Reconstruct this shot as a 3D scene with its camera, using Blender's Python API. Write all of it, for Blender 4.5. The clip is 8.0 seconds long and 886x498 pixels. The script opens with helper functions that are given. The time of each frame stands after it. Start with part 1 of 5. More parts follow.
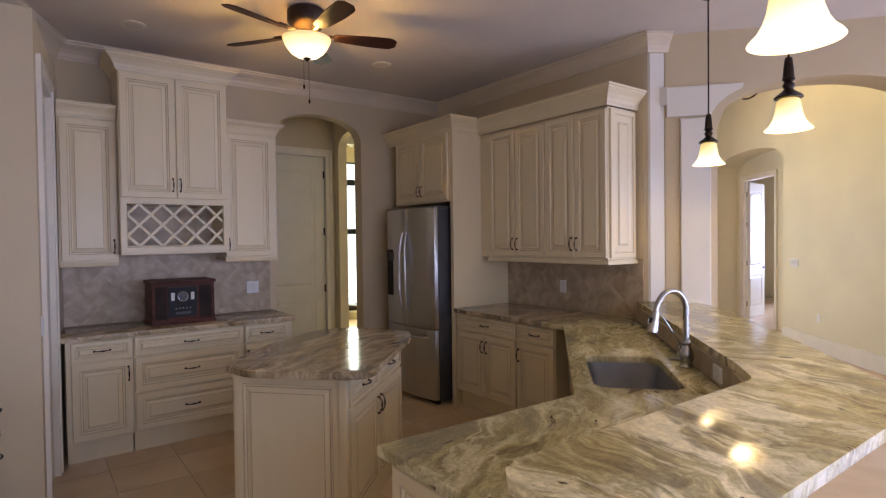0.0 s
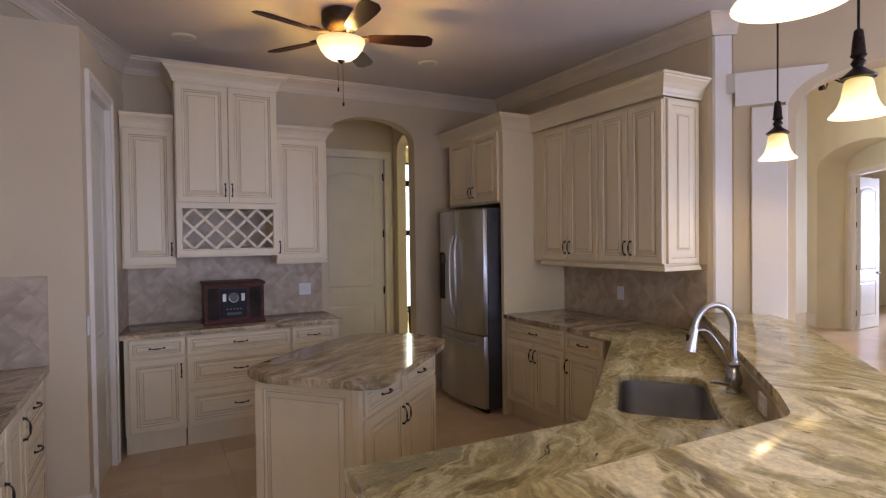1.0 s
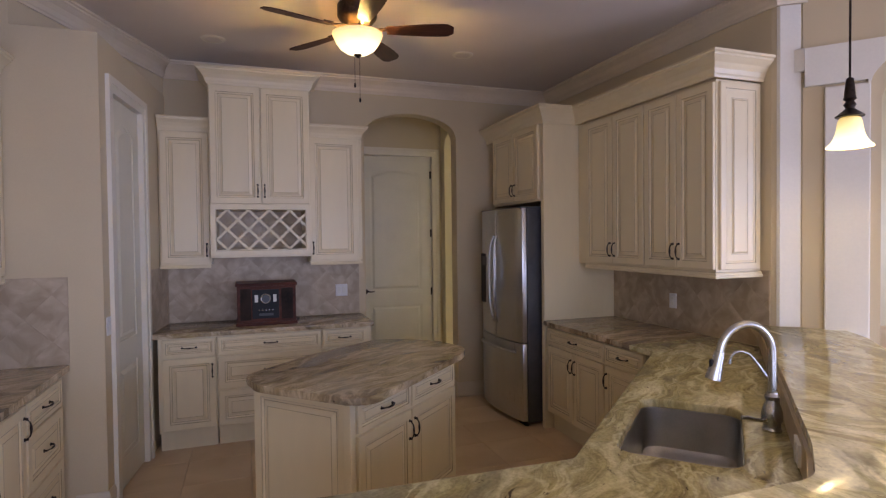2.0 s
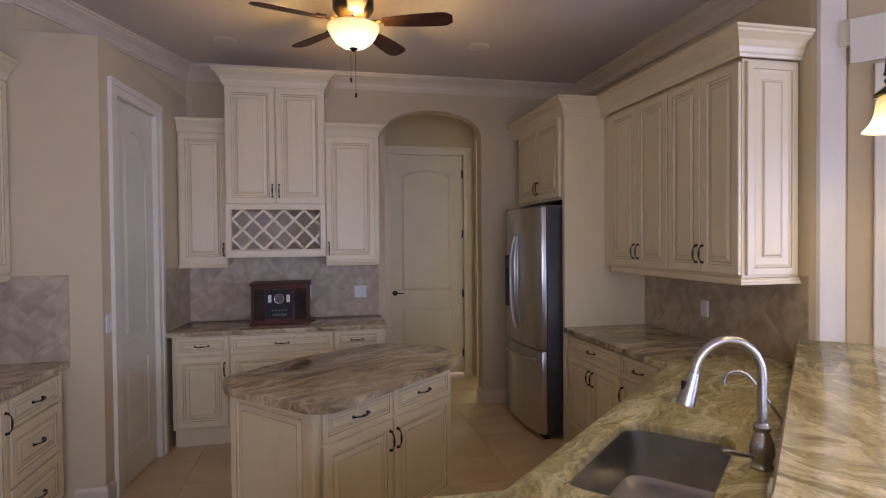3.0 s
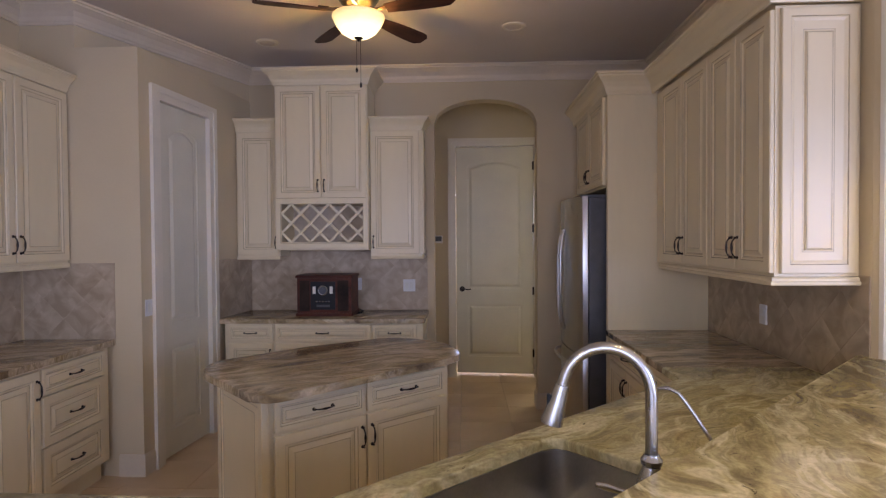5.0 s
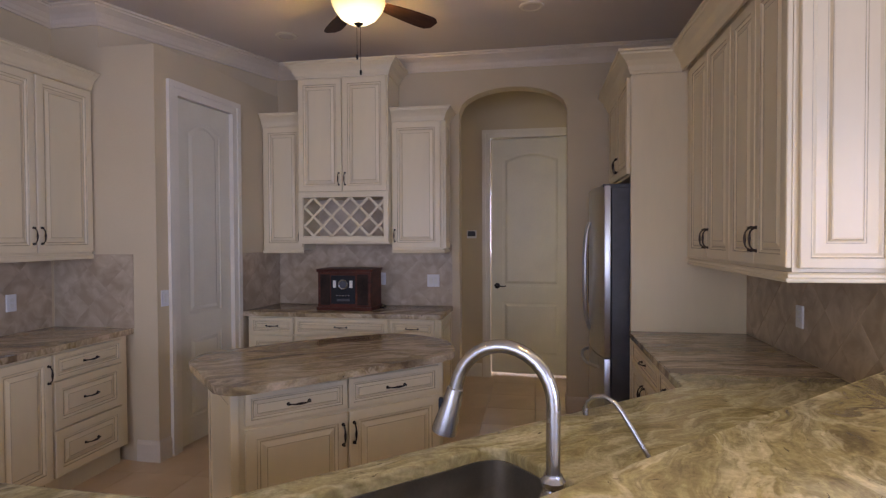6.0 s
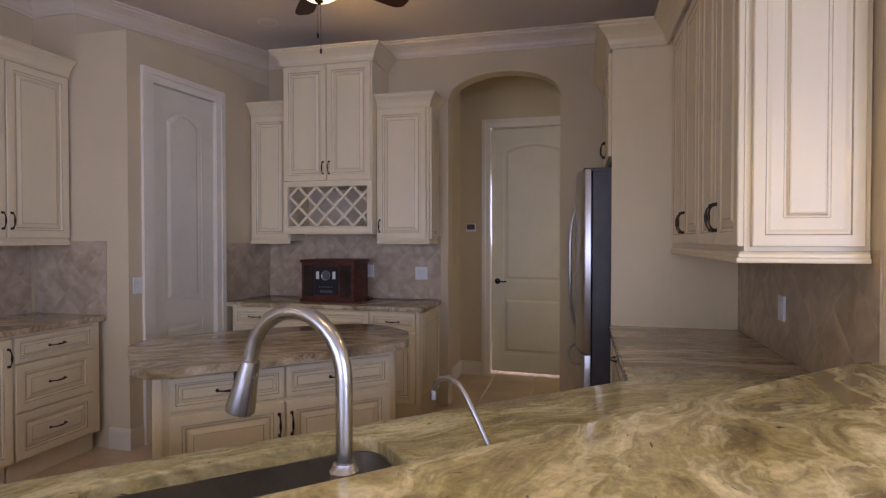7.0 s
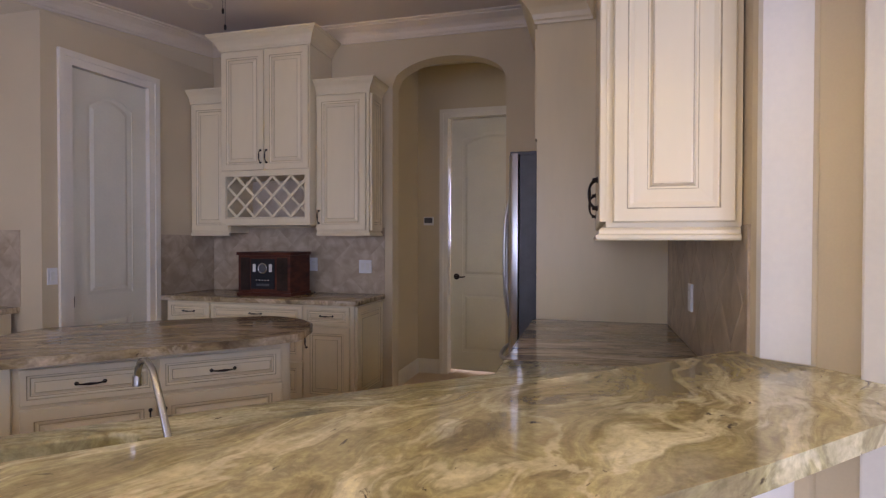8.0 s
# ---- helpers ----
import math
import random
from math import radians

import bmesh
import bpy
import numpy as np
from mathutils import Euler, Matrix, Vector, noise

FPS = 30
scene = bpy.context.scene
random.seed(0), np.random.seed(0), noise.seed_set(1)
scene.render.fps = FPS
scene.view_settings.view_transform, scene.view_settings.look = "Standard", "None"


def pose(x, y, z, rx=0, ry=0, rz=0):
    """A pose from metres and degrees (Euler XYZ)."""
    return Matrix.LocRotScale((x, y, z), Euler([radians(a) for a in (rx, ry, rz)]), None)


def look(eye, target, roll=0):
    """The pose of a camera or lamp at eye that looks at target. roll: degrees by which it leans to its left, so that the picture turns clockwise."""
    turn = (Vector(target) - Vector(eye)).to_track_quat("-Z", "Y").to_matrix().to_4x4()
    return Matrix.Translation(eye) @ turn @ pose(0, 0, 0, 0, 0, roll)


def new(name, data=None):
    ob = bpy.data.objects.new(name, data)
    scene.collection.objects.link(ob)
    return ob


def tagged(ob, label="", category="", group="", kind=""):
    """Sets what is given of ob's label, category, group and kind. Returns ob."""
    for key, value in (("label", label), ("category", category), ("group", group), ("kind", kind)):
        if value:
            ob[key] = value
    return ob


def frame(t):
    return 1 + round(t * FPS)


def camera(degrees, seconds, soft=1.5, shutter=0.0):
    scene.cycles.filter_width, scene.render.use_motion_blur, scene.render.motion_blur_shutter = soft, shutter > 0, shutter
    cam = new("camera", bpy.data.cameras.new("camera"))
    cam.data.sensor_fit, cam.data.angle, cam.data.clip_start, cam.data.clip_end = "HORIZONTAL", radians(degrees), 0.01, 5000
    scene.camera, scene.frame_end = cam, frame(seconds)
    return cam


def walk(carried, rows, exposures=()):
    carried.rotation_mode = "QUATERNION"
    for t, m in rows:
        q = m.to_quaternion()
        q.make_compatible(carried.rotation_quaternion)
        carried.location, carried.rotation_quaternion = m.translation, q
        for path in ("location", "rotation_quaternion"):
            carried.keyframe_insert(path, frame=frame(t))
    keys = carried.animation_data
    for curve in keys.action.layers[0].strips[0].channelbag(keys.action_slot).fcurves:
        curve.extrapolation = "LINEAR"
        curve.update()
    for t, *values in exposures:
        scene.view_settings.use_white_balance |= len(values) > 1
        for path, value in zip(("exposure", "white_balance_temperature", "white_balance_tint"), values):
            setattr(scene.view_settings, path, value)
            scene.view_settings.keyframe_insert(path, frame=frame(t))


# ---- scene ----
cam = camera(77.5, 8.0, soft=1.3)
PATH = [
    (0, (3.223, 1.636, 1.624), (4.422, 3.236, 1.583), -0.7),
    (0.5, (3.429, 1.578, 1.642), (4.503, 3.264, 1.601), -0.8),
    (1, (3.634, 1.574, 1.649), (4.566, 3.343, 1.611), -0.7),
    (1.5, (3.862, 1.603, 1.682), (4.657, 3.438, 1.638), -0.7),
    (3, (4.641, 1.703, 1.662), (5.067, 3.657, 1.626), -0.5),
    (3.5, (4.856, 1.731, 1.667), (5.165, 3.707, 1.631), -0.5),
    (4, (5.098, 1.727, 1.649), (5.282, 3.718, 1.614), -0.4),
    (4.5, (5.335, 1.74, 1.64), (5.397, 3.739, 1.605), -0.3),
    (5, (5.543, 1.803, 1.614), (5.465, 3.801, 1.575), -0.4),
    (6.5, (6.205, 2.153, 1.529), (5.775, 4.106, 1.489), -0.1),
    (7, (6.422, 2.294, 1.465), (5.939, 4.235, 1.431), -0.0),
    (7.5, (6.637, 2.451, 1.419), (6.14, 4.388, 1.388), 0.0),
    (8, (6.929, 2.634, 1.381), (6.413, 4.566, 1.353), 0.1),
]
walk(cam, [(t, look(eye, target, roll)) for t, eye, target, roll in PATH])

# ---- light ----
world = bpy.data.worlds.new("world")
scene.world = world
world.use_nodes = True
_nt = world.node_tree
_sky = _nt.nodes.new("ShaderNodeTexSky")
_sky.sky_type = "NISHITA"
_sky.sun_disc = False
_sky.sun_elevation = radians(38)
_sky.sun_rotation = radians(200)
_nt.links.new(_sky.outputs[0], _nt.nodes["Background"].inputs[0])
_nt.nodes["Background"].inputs[1].default_value = 0.12

_sun = bpy.data.lights.new("sun", "SUN")
_sun.energy, _sun.angle, _sun.color = 2.5, radians(0.5), (1.0, 0.95, 0.88)
_sun_ob = new("sun", _sun)
_sun_ob.matrix_world = look((0, 0, 20), (4, 14, 0))


def window_light(name, eye, target, w, h, watts, color):
    lamp = bpy.data.lights.new(name, "AREA")
    lamp.shape, lamp.size, lamp.size_y, lamp.energy, lamp.color = "RECTANGLE", w, h, watts, color
    ob = new(name, lamp)
    ob.matrix_world = look(eye, target)
    return ob


DAY = (0.55, 0.615, 1.0)
window_light("window_light_south", (4.4, -0.9, 1.4), (4.0, 3, -0.6), 4.4, 1.9, 135, (0.47, 0.55, 1.0))
window_light("window_light_east", (10.0, -0.9, 1.5), (9.6, 4, -0.2), 3.4, 2.2, 120, (0.52, 0.58, 1.0))
window_light("window_light_side", (10.25, 0.37, 1.45), (5.3, 0.57, -0.4), 2.5, 2.1, 225, (0.43, 0.53, 1.0))
# added fill for the far living room wall; no window is known there
window_light("fill_light_living", (10.4, 8.36, 1.7), (10.6, 3, 1.2), 2.6, 2.2, 90, DAY)
# added unseen fill that whitens the niche door; its window is only presumed
window_light("fill_light_bedroom", (17.5, 5.6, 1.6), (13, 5.6, 1.4), 1.6, 1.6, 240, DAY)
window_light("window_light_dining", (8.9, 11.9, 1.7), (8.2, 7, 1.5), 1.7, 2.4, 130, (0.95, 1.0, 0.78))


def bulb(name, place, watts, radius, color=(1.0, 0.61, 0.20)):
    lamp = bpy.data.lights.new(name, "POINT")
    lamp.energy, lamp.shadow_soft_size, lamp.color = watts, radius, color
    new(name, lamp).location = place


# ---- materials ----
def _mat(name):
    m = bpy.data.materials.new(name)
    m.use_nodes = True
    nt = m.node_tree
    return m, nt, nt.nodes["Principled BSDF"]


def surface(name, color, rough=0.5, metal=0.0, vary=0.06, scale=6.0, fine=60.0, bump=0.02, dark=None, coat=0.0, aniso=None, spec=0.5, wear=0.07):
    """Two scales of mottling over a base colour, with fine relief."""
    m, nt, b = _mat(name)
    geo = nt.nodes.new("ShaderNodeTexCoord")
    mp = nt.nodes.new("ShaderNodeMapping")
    nt.links.new(geo.outputs["Object"], mp.inputs[0])
    if aniso:
        mp.inputs["Scale"].default_value = aniso
    n1 = nt.nodes.new("ShaderNodeTexNoise")
    n1.inputs["Scale"].default_value, n1.inputs["Detail"].default_value = scale, 5
    n2 = nt.nodes.new("ShaderNodeTexNoise")
    n2.inputs["Scale"].default_value, n2.inputs["Detail"].default_value = fine, 4
    nt.links.new(mp.outputs[0], n1.inputs["Vector"])
    nt.links.new(mp.outputs[0], n2.inputs["Vector"])
    add = nt.nodes.new("ShaderNodeMath")
    add.operation = "MULTIPLY_ADD"
    nt.links.new(n2.outputs["Fac"], add.inputs[0])
    add.inputs[1].default_value = 0.4
    nt.links.new(n1.outputs["Fac"], add.inputs[2])
    ramp = nt.nodes.new("ShaderNodeValToRGB")
    d = dark or tuple(c * (1 - 2.2 * vary) for c in color)
    ramp.color_ramp.elements[0].position, ramp.color_ramp.elements[0].color = 0.45, (*d, 1)
    ramp.color_ramp.elements[1].position, ramp.color_ramp.elements[1].color = 0.85, (*[min(1, c * (1 + vary)) for c in color], 1)
    nt.links.new(add.outputs[0], ramp.inputs[0])
    nt.links.new(ramp.outputs[0], b.inputs["Base Color"])
    rr = nt.nodes.new("ShaderNodeMapRange")
    rr.inputs["To Min"].default_value, rr.inputs["To Max"].default_value = max(0.03, rough - wear), min(1, rough + wear)
    nt.links.new(n2.outputs["Fac"], rr.inputs["Value"])
    nt.links.new(rr.outputs[0], b.inputs["Roughness"])
    b.inputs["Metallic"].default_value = metal
    b.inputs["Coat Weight"].default_value = coat
    b.inputs["Specular IOR Level"].default_value = spec
    if bump:
        bp = nt.nodes.new("ShaderNodeBump")
        bp.inputs["Strength"].default_value, bp.inputs["Distance"].default_value = bump * 5, 0.004
        nt.links.new(add.outputs[0], bp.inputs["Height"])
        nt.links.new(bp.outputs[0], b.inputs["Normal"])
    return m


def granite(name, turn, tone=(1.0, 1.0, 1.0), seed=0.0, stretch=0.40, bend=0.85, flow=4.0, share=0.5, pales=1.0):
    """Polished stone: broad patches of cream, tan and olive brown, drawn out along one way, with pale veins and dark flecks."""
    m, nt, b = _mat(name)
    N, L = nt.nodes.new, nt.links.new

    def noise_tex(scale, detail, rough, distortion, vec):
        n = N("ShaderNodeTexNoise")
        n.inputs["Scale"].default_value, n.inputs["Detail"].default_value = scale, detail
        n.inputs["Roughness"].default_value, n.inputs["Distortion"].default_value = rough, distortion
        L(vec, n.inputs["Vector"])
        return n

    def mix_in(a, c, fac, mode="MIX"):
        x = N("ShaderNodeMix")
        x.data_type, x.blend_type = "RGBA", mode
        if isinstance(fac, float):
            x.inputs[0].default_value = fac
        else:
            L(fac, x.inputs[0])
        L(a, x.inputs[6])
        if isinstance(c, tuple):
            x.inputs[7].default_value = (*[v * k for v, k in zip(c, tone)], 1)
        else:
            L(c, x.inputs[7])
        return x.outputs[2]

    def band(src, lo, hi):
        r = N("ShaderNodeMapRange")
        r.interpolation_type = "SMOOTHSTEP"
        r.inputs["From Min"].default_value, r.inputs["From Max"].default_value = lo, hi
        L(src, r.inputs["Value"])
        return r.outputs[0]
    geo = N("ShaderNodeNewGeometry")
    off = N("ShaderNodeVectorMath")
    L(geo.outputs["Position"], off.inputs[0])
    off.inputs[1].default_value = (seed, seed * 0.7, 0)
    warp = noise_tex(1.3, 3, 0.5, 0.0, off.outputs[0])
    sub_ = N("ShaderNodeVectorMath")
    sub_.operation = "SUBTRACT"
    L(warp.outputs["Color"], sub_.inputs[0])
    sub_.inputs[1].default_value = (0.5, 0.5, 0.5)
    sc = N("ShaderNodeVectorMath")
    sc.operation = "SCALE"
    sc.inputs["Scale"].default_value = bend
    L(sub_.outputs[0], sc.inputs[0])
    ad = N("ShaderNodeVectorMath")
    L(off.outputs[0], ad.inputs[0])
    L(sc.outputs[0], ad.inputs[1])
    mp = N("ShaderNodeMapping")
    mp.vector_type = "TEXTURE"
    mp.inputs["Rotation"].default_value = (0, 0, radians(turn))
    mp.inputs["Scale"].default_value = (1.0, stretch, 0.5)
    L(ad.outputs[0], mp.inputs[0])
    v = mp.outputs[0]
    patch = noise_tex(1.1, 4, 0.55, 0.3, v)
    streak = noise_tex(3.0, 10, 0.60, 0.9, v)
    ramp = N("ShaderNodeValToRGB")
    e = ramp.color_ramp.elements
    e[0].position, e[0].color = 0.24, (*[c * k for c, k in zip((0.15, 0.12, 0.075), tone)], 1)
    e[1].position, e[1].color = 0.72, (*[c * k for c, k in zip((0.66, 0.595, 0.43), tone)], 1)
    for p, c in ((0.35, (0.265, 0.215, 0.13)), (0.43, (0.37, 0.315, 0.18)), (0.49, (0.50, 0.44, 0.27)), (0.55, (0.36, 0.315, 0.20)), (0.61, (0.56, 0.50, 0.345))):
        q = e.new(p)
        q.color = (*[u * k for u, k in zip(c, tone)], 1)
    # flowing bands along the contours of a slow field, broken up by the streaks
    slow = noise_tex(0.9, 3, 0.5, 0.5, v)
    turns = N("ShaderNodeMath")
    turns.operation = "MULTIPLY"
    L(slow.outputs["Fac"], turns.inputs[0])
    turns.inputs[1].default_value = 2 * math.pi * flow
    wave = N("ShaderNodeMath")
    wave.operation = "SINE"
    L(turns.outputs[0], wave.inputs[0])
    half = N("ShaderNodeMath")
    half.operation = "MULTIPLY_ADD"
    L(wave.outputs[0], half.inputs[0])
    half.inputs[1].default_value, half.inputs[2].default_value = 0.17 * share, 0.0
    both = N("ShaderNodeMath")
    L(half.outputs[0], both.inputs[0])
    L(streak.outputs["Fac"], both.inputs[1])
    L(both.outputs[0], ramp.inputs[0])
    col = ramp.outputs[0]
    col = mix_in(col, (0.30, 0.265, 0.19), band(patch.outputs["Fac"], 0.43, 0.33))
    pale = noise_tex(1.5, 7, 0.6, 0.6, v)
    some = N("ShaderNodeMath")
    some.operation = "MULTIPLY"
    L(band(pale.outputs["Fac"], 0.545, 0.625), some.inputs[0])
    some.inputs[1].default_value = pales
    col = mix_in(col, (0.78, 0.72, 0.57), some.outputs[0])
    # pale veins where a slow field crosses its middle
    vein = noise_tex(1.25, 6, 0.55, 0.4, v)
    ab = N("ShaderNodeMath")
    ab.operation = "SUBTRACT"
    L(vein.outputs["Fac"], ab.inputs[0])
    ab.inputs[1].default_value = 0.5
    ab2 = N("ShaderNodeMath")
    ab2.operation = "ABSOLUTE"
    L(ab.outputs[0], ab2.inputs[0])
    dim = N("ShaderNodeMath")
    dim.operation = "MULTIPLY"
    L(band(ab2.outputs[0], 0.030, 0.004), dim.inputs[0])
    dim.inputs[1].default_value = 0.62
    col = mix_in(col, (0.72, 0.66, 0.50), dim.outputs[0])
    mid = noise_tex(7.5, 8, 0.68, 0.7, v)
    mr = N("ShaderNodeValToRGB")
    mr.color_ramp.elements[0].position, mr.color_ramp.elements[0].color = 0.34, (0.52, 0.47, 0.40, 1)
    mr.color_ramp.elements[1].position, mr.color_ramp.elements[1].color = 0.60, (1.12, 1.08, 1.0, 1)
    L(mid.outputs["Fac"], mr.inputs[0])
    col = mix_in(col, mr.outputs[0], 0.5, "MULTIPLY")
    fleck = noise_tex(11, 6, 0.6, 0.8, v)
    col = mix_in(col, (0.075, 0.055, 0.038), band(fleck.outputs["Fac"], 0.36, 0.29))
    grain = noise_tex(70, 4, 0.6, 0.0, off.outputs[0])
    gr = N("ShaderNodeValToRGB")
    gr.color_ramp.elements[0].position, gr.color_ramp.elements[0].color = 0.32, (0.70, 0.68, 0.65, 1)
    gr.color_ramp.elements[1].position, gr.color_ramp.elements[1].color = 0.62, (1, 1, 1, 1)
    L(grain.outputs["Fac"], gr.inputs[0])
    col = mix_in(col, gr.outputs[0], 0.75, "MULTIPLY")
    L(col, b.inputs["Base Color"])
    rr = N("ShaderNodeMapRange")
    rr.inputs["To Min"].default_value, rr.inputs["To Max"].default_value = 0.07, 0.17
    L(streak.outputs["Fac"], rr.inputs["Value"])
    L(rr.outputs[0], b.inputs["Roughness"])
    bp = N("ShaderNodeBump")
    bp.inputs["Strength"].default_value, bp.inputs["Distance"].default_value = 0.04, 0.002
    L(grain.outputs["Fac"], bp.inputs["Height"])
    L(bp.outputs[0], b.inputs["Normal"])
    return m


def stone_tile(name, c1, c2, rough, scale):
    """Honed stone, each piece of its own shade."""
    m, nt, b = _mat(name)
    N, L = nt.nodes.new, nt.links.new
    tc, oi = N("ShaderNodeNewGeometry"), N("ShaderNodeObjectInfo")
    shift = N("ShaderNodeVectorMath")
    shift.operation = "MULTIPLY_ADD"
    comb = N("ShaderNodeCombineXYZ")
    for i in range(3):
        L(oi.outputs["Random"], comb.inputs[i])
    L(comb.outputs[0], shift.inputs[0])
    shift.inputs[1].default_value = (7, 5, 9)
    L(tc.outputs["Position"], shift.inputs[2])
    n1, n2 = N("ShaderNodeTexNoise"), N("ShaderNodeTexNoise")
    n1.inputs["Scale"].default_value, n1.inputs["Detail"].default_value, n1.inputs["Distortion"].default_value = scale, 7, 0.8
    n2.inputs["Scale"].default_value, n2.inputs["Detail"].default_value = 55, 4
    L(shift.outputs[0], n1.inputs["Vector"])
    L(shift.outputs[0], n2.inputs["Vector"])
    a = N("ShaderNodeMath")
    a.operation = "MULTIPLY_ADD"
    L(oi.outputs["Random"], a.inputs[0])
    a.inputs[1].default_value = 0.06
    L(n1.outputs["Fac"], a.inputs[2])
    ramp = N("ShaderNodeValToRGB")
    ramp.color_ramp.elements[0].position, ramp.color_ramp.elements[0].color = 0.40, (*c1, 1)
    ramp.color_ramp.elements[1].position, ramp.color_ramp.elements[1].color = 0.82, (*c2, 1)
    L(a.outputs[0], ramp.inputs[0])
    L(ramp.outputs[0], b.inputs["Base Color"])
    rr = N("ShaderNodeMapRange")
    rr.inputs["To Min"].default_value, rr.inputs["To Max"].default_value = rough - 0.03, rough + 0.04
    L(n2.outputs["Fac"], rr.inputs["Value"])
    L(rr.outputs[0], b.inputs["Roughness"])
    bp = N("ShaderNodeBump")
    bp.inputs["Strength"].default_value, bp.inputs["Distance"].default_value = 0.03, 0.002
    L(n2.outputs["Fac"], bp.inputs["Height"])
    L(bp.outputs[0], b.inputs["Normal"])
    return m


def glowing(name, top, low, z0, z1, s0, s1):
    """Frosted lamp glass lit from within: palest and brightest round the bulb at its mouth, amber above."""
    m, nt, b = _mat(name)
    N, L = nt.nodes.new, nt.links.new
    tc, sep, mr = N("ShaderNodeTexCoord"), N("ShaderNodeSeparateXYZ"), N("ShaderNodeMapRange")
    L(tc.outputs["Object"], sep.inputs[0])
    n = N("ShaderNodeTexNoise")
    n.inputs["Scale"].default_value = 9
    L(tc.outputs["Object"], n.inputs["Vector"])
    a = N("ShaderNodeMath")
    a.operation = "MULTIPLY_ADD"
    L(n.outputs["Fac"], a.inputs[0])
    a.inputs[1].default_value = (z1 - z0) * 0.3
    L(sep.outputs["Z"], a.inputs[2])
    mr.inputs["From Min"].default_value, mr.inputs["From Max"].default_value = z0 + (z1 - z0) * 0.15, z1 + (z1 - z0) * 0.15
    L(a.outputs[0], mr.inputs["Value"])
    ramp = N("ShaderNodeValToRGB")
    ramp.color_ramp.elements[0].color, ramp.color_ramp.elements[1].color = (*low, 1), (*top, 1)
    L(mr.outputs[0], ramp.inputs[0])
    L(ramp.outputs[0], b.inputs["Emission Color"])
    st = N("ShaderNodeMapRange")
    st.inputs["To Min"].default_value, st.inputs["To Max"].default_value = s0, s1
    L(mr.outputs[0], st.inputs["Value"])
    L(st.outputs[0], b.inputs["Emission Strength"])
    b.inputs["Base Color"].default_value = (0.75, 0.62, 0.36, 1)
    b.inputs["Roughness"].default_value = 0.25
    return m


M_CAB = surface("cream_paint", (0.73, 0.615, 0.39), 0.34, vary=0.02, scale=3, fine=25, bump=0.006, aniso=(1, 1, 0.25))
M_GLAZE = surface("brown_glaze", (0.47, 0.37, 0.22), 0.45, vary=0.15, scale=9)
M_INNER = surface("cabinet_inside", (0.55, 0.46, 0.34), 0.6)
M_WALL = surface("beige_wall_paint", (0.59, 0.48, 0.30), 0.62, vary=0.03, scale=1.5, fine=140, bump=0.03)
M_WALL_Y = surface("straw_wall_paint", (0.70, 0.62, 0.40), 0.6, vary=0.03, scale=1.5, fine=140, bump=0.03)
M_CEIL = surface("ceiling_paint", (0.68, 0.605, 0.52), 0.7, vary=0.03, scale=1.3, fine=160, bump=0.03)
M_CROWN = surface("crown_paint", (0.66, 0.56, 0.41), 0.4, vary=0.03, scale=4, bump=0.004)
M_TRIM = surface("white_trim_paint", (0.74, 0.67, 0.53), 0.35, vary=0.03, scale=4, bump=0.004)
# paler than the walls: daylight on pier and knee wall put into the colour
M_PALE = surface("daylit_pier_paint", (0.74, 0.69, 0.58), 0.5, vary=0.03, scale=2, bump=0.01)
M_DOOR = surface("white_door_paint", (0.69, 0.64, 0.49), 0.4, vary=0.03, scale=3, bump=0.006)
M_BRONZE = surface("oil_rubbed_bronze", (0.035, 0.024, 0.018), 0.38, metal=0.75, vary=0.25, scale=30, bump=0.01)
M_STEEL = surface("brushed_steel", (0.53, 0.53, 0.53), 0.30, metal=1.0, vary=0.05, scale=4, fine=220, bump=0.004, aniso=(1, 1, 0.04))
M_NICKEL = surface("brushed_nickel", (0.47, 0.46, 0.44), 0.27, metal=1.0, vary=0.03, scale=12, bump=0.0, wear=0.01)
M_SINK = surface("sink_steel", (0.46, 0.45, 0.43), 0.32, metal=1.0, vary=0.08, scale=8, fine=120, bump=0.004)
M_DARKGREY = surface("dark_grey_enamel", (0.06, 0.06, 0.065), 0.45, vary=0.1, scale=10, bump=0.01)
M_BLACK = surface("black_plastic", (0.012, 0.012, 0.013), 0.5, vary=0.1, spec=0.25)
M_BLADE = surface("walnut_blade", (0.055, 0.022, 0.013), 0.5, spec=0.15, vary=0.3, scale=5, fine=40, bump=0.006, aniso=(0.3, 3, 1))
M_RADIO = surface("mahogany_veneer", (0.085, 0.024, 0.012), 0.46, vary=0.3, scale=6, fine=50, bump=0.004, aniso=(0.3, 1, 3), spec=0.2)
M_PLATE = surface("white_plastic", (0.72, 0.70, 0.66), 0.35, vary=0.02)
M_WHITE = surface("dial_white", (0.7, 0.68, 0.6), 0.4, vary=0.04)
M_GROUT = surface("sandy_grout", (0.46, 0.36, 0.24), 0.9, vary=0.12, scale=8, bump=0.05)
# bar tone lifted above the other slabs: missing light put into its colour
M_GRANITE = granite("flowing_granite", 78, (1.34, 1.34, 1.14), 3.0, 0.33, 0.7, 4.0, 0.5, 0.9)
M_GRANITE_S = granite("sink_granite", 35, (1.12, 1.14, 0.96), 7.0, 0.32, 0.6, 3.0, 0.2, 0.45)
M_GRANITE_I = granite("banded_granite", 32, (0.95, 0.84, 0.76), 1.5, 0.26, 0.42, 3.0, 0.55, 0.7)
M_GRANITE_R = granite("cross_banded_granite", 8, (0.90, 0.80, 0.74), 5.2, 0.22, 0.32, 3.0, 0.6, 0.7)
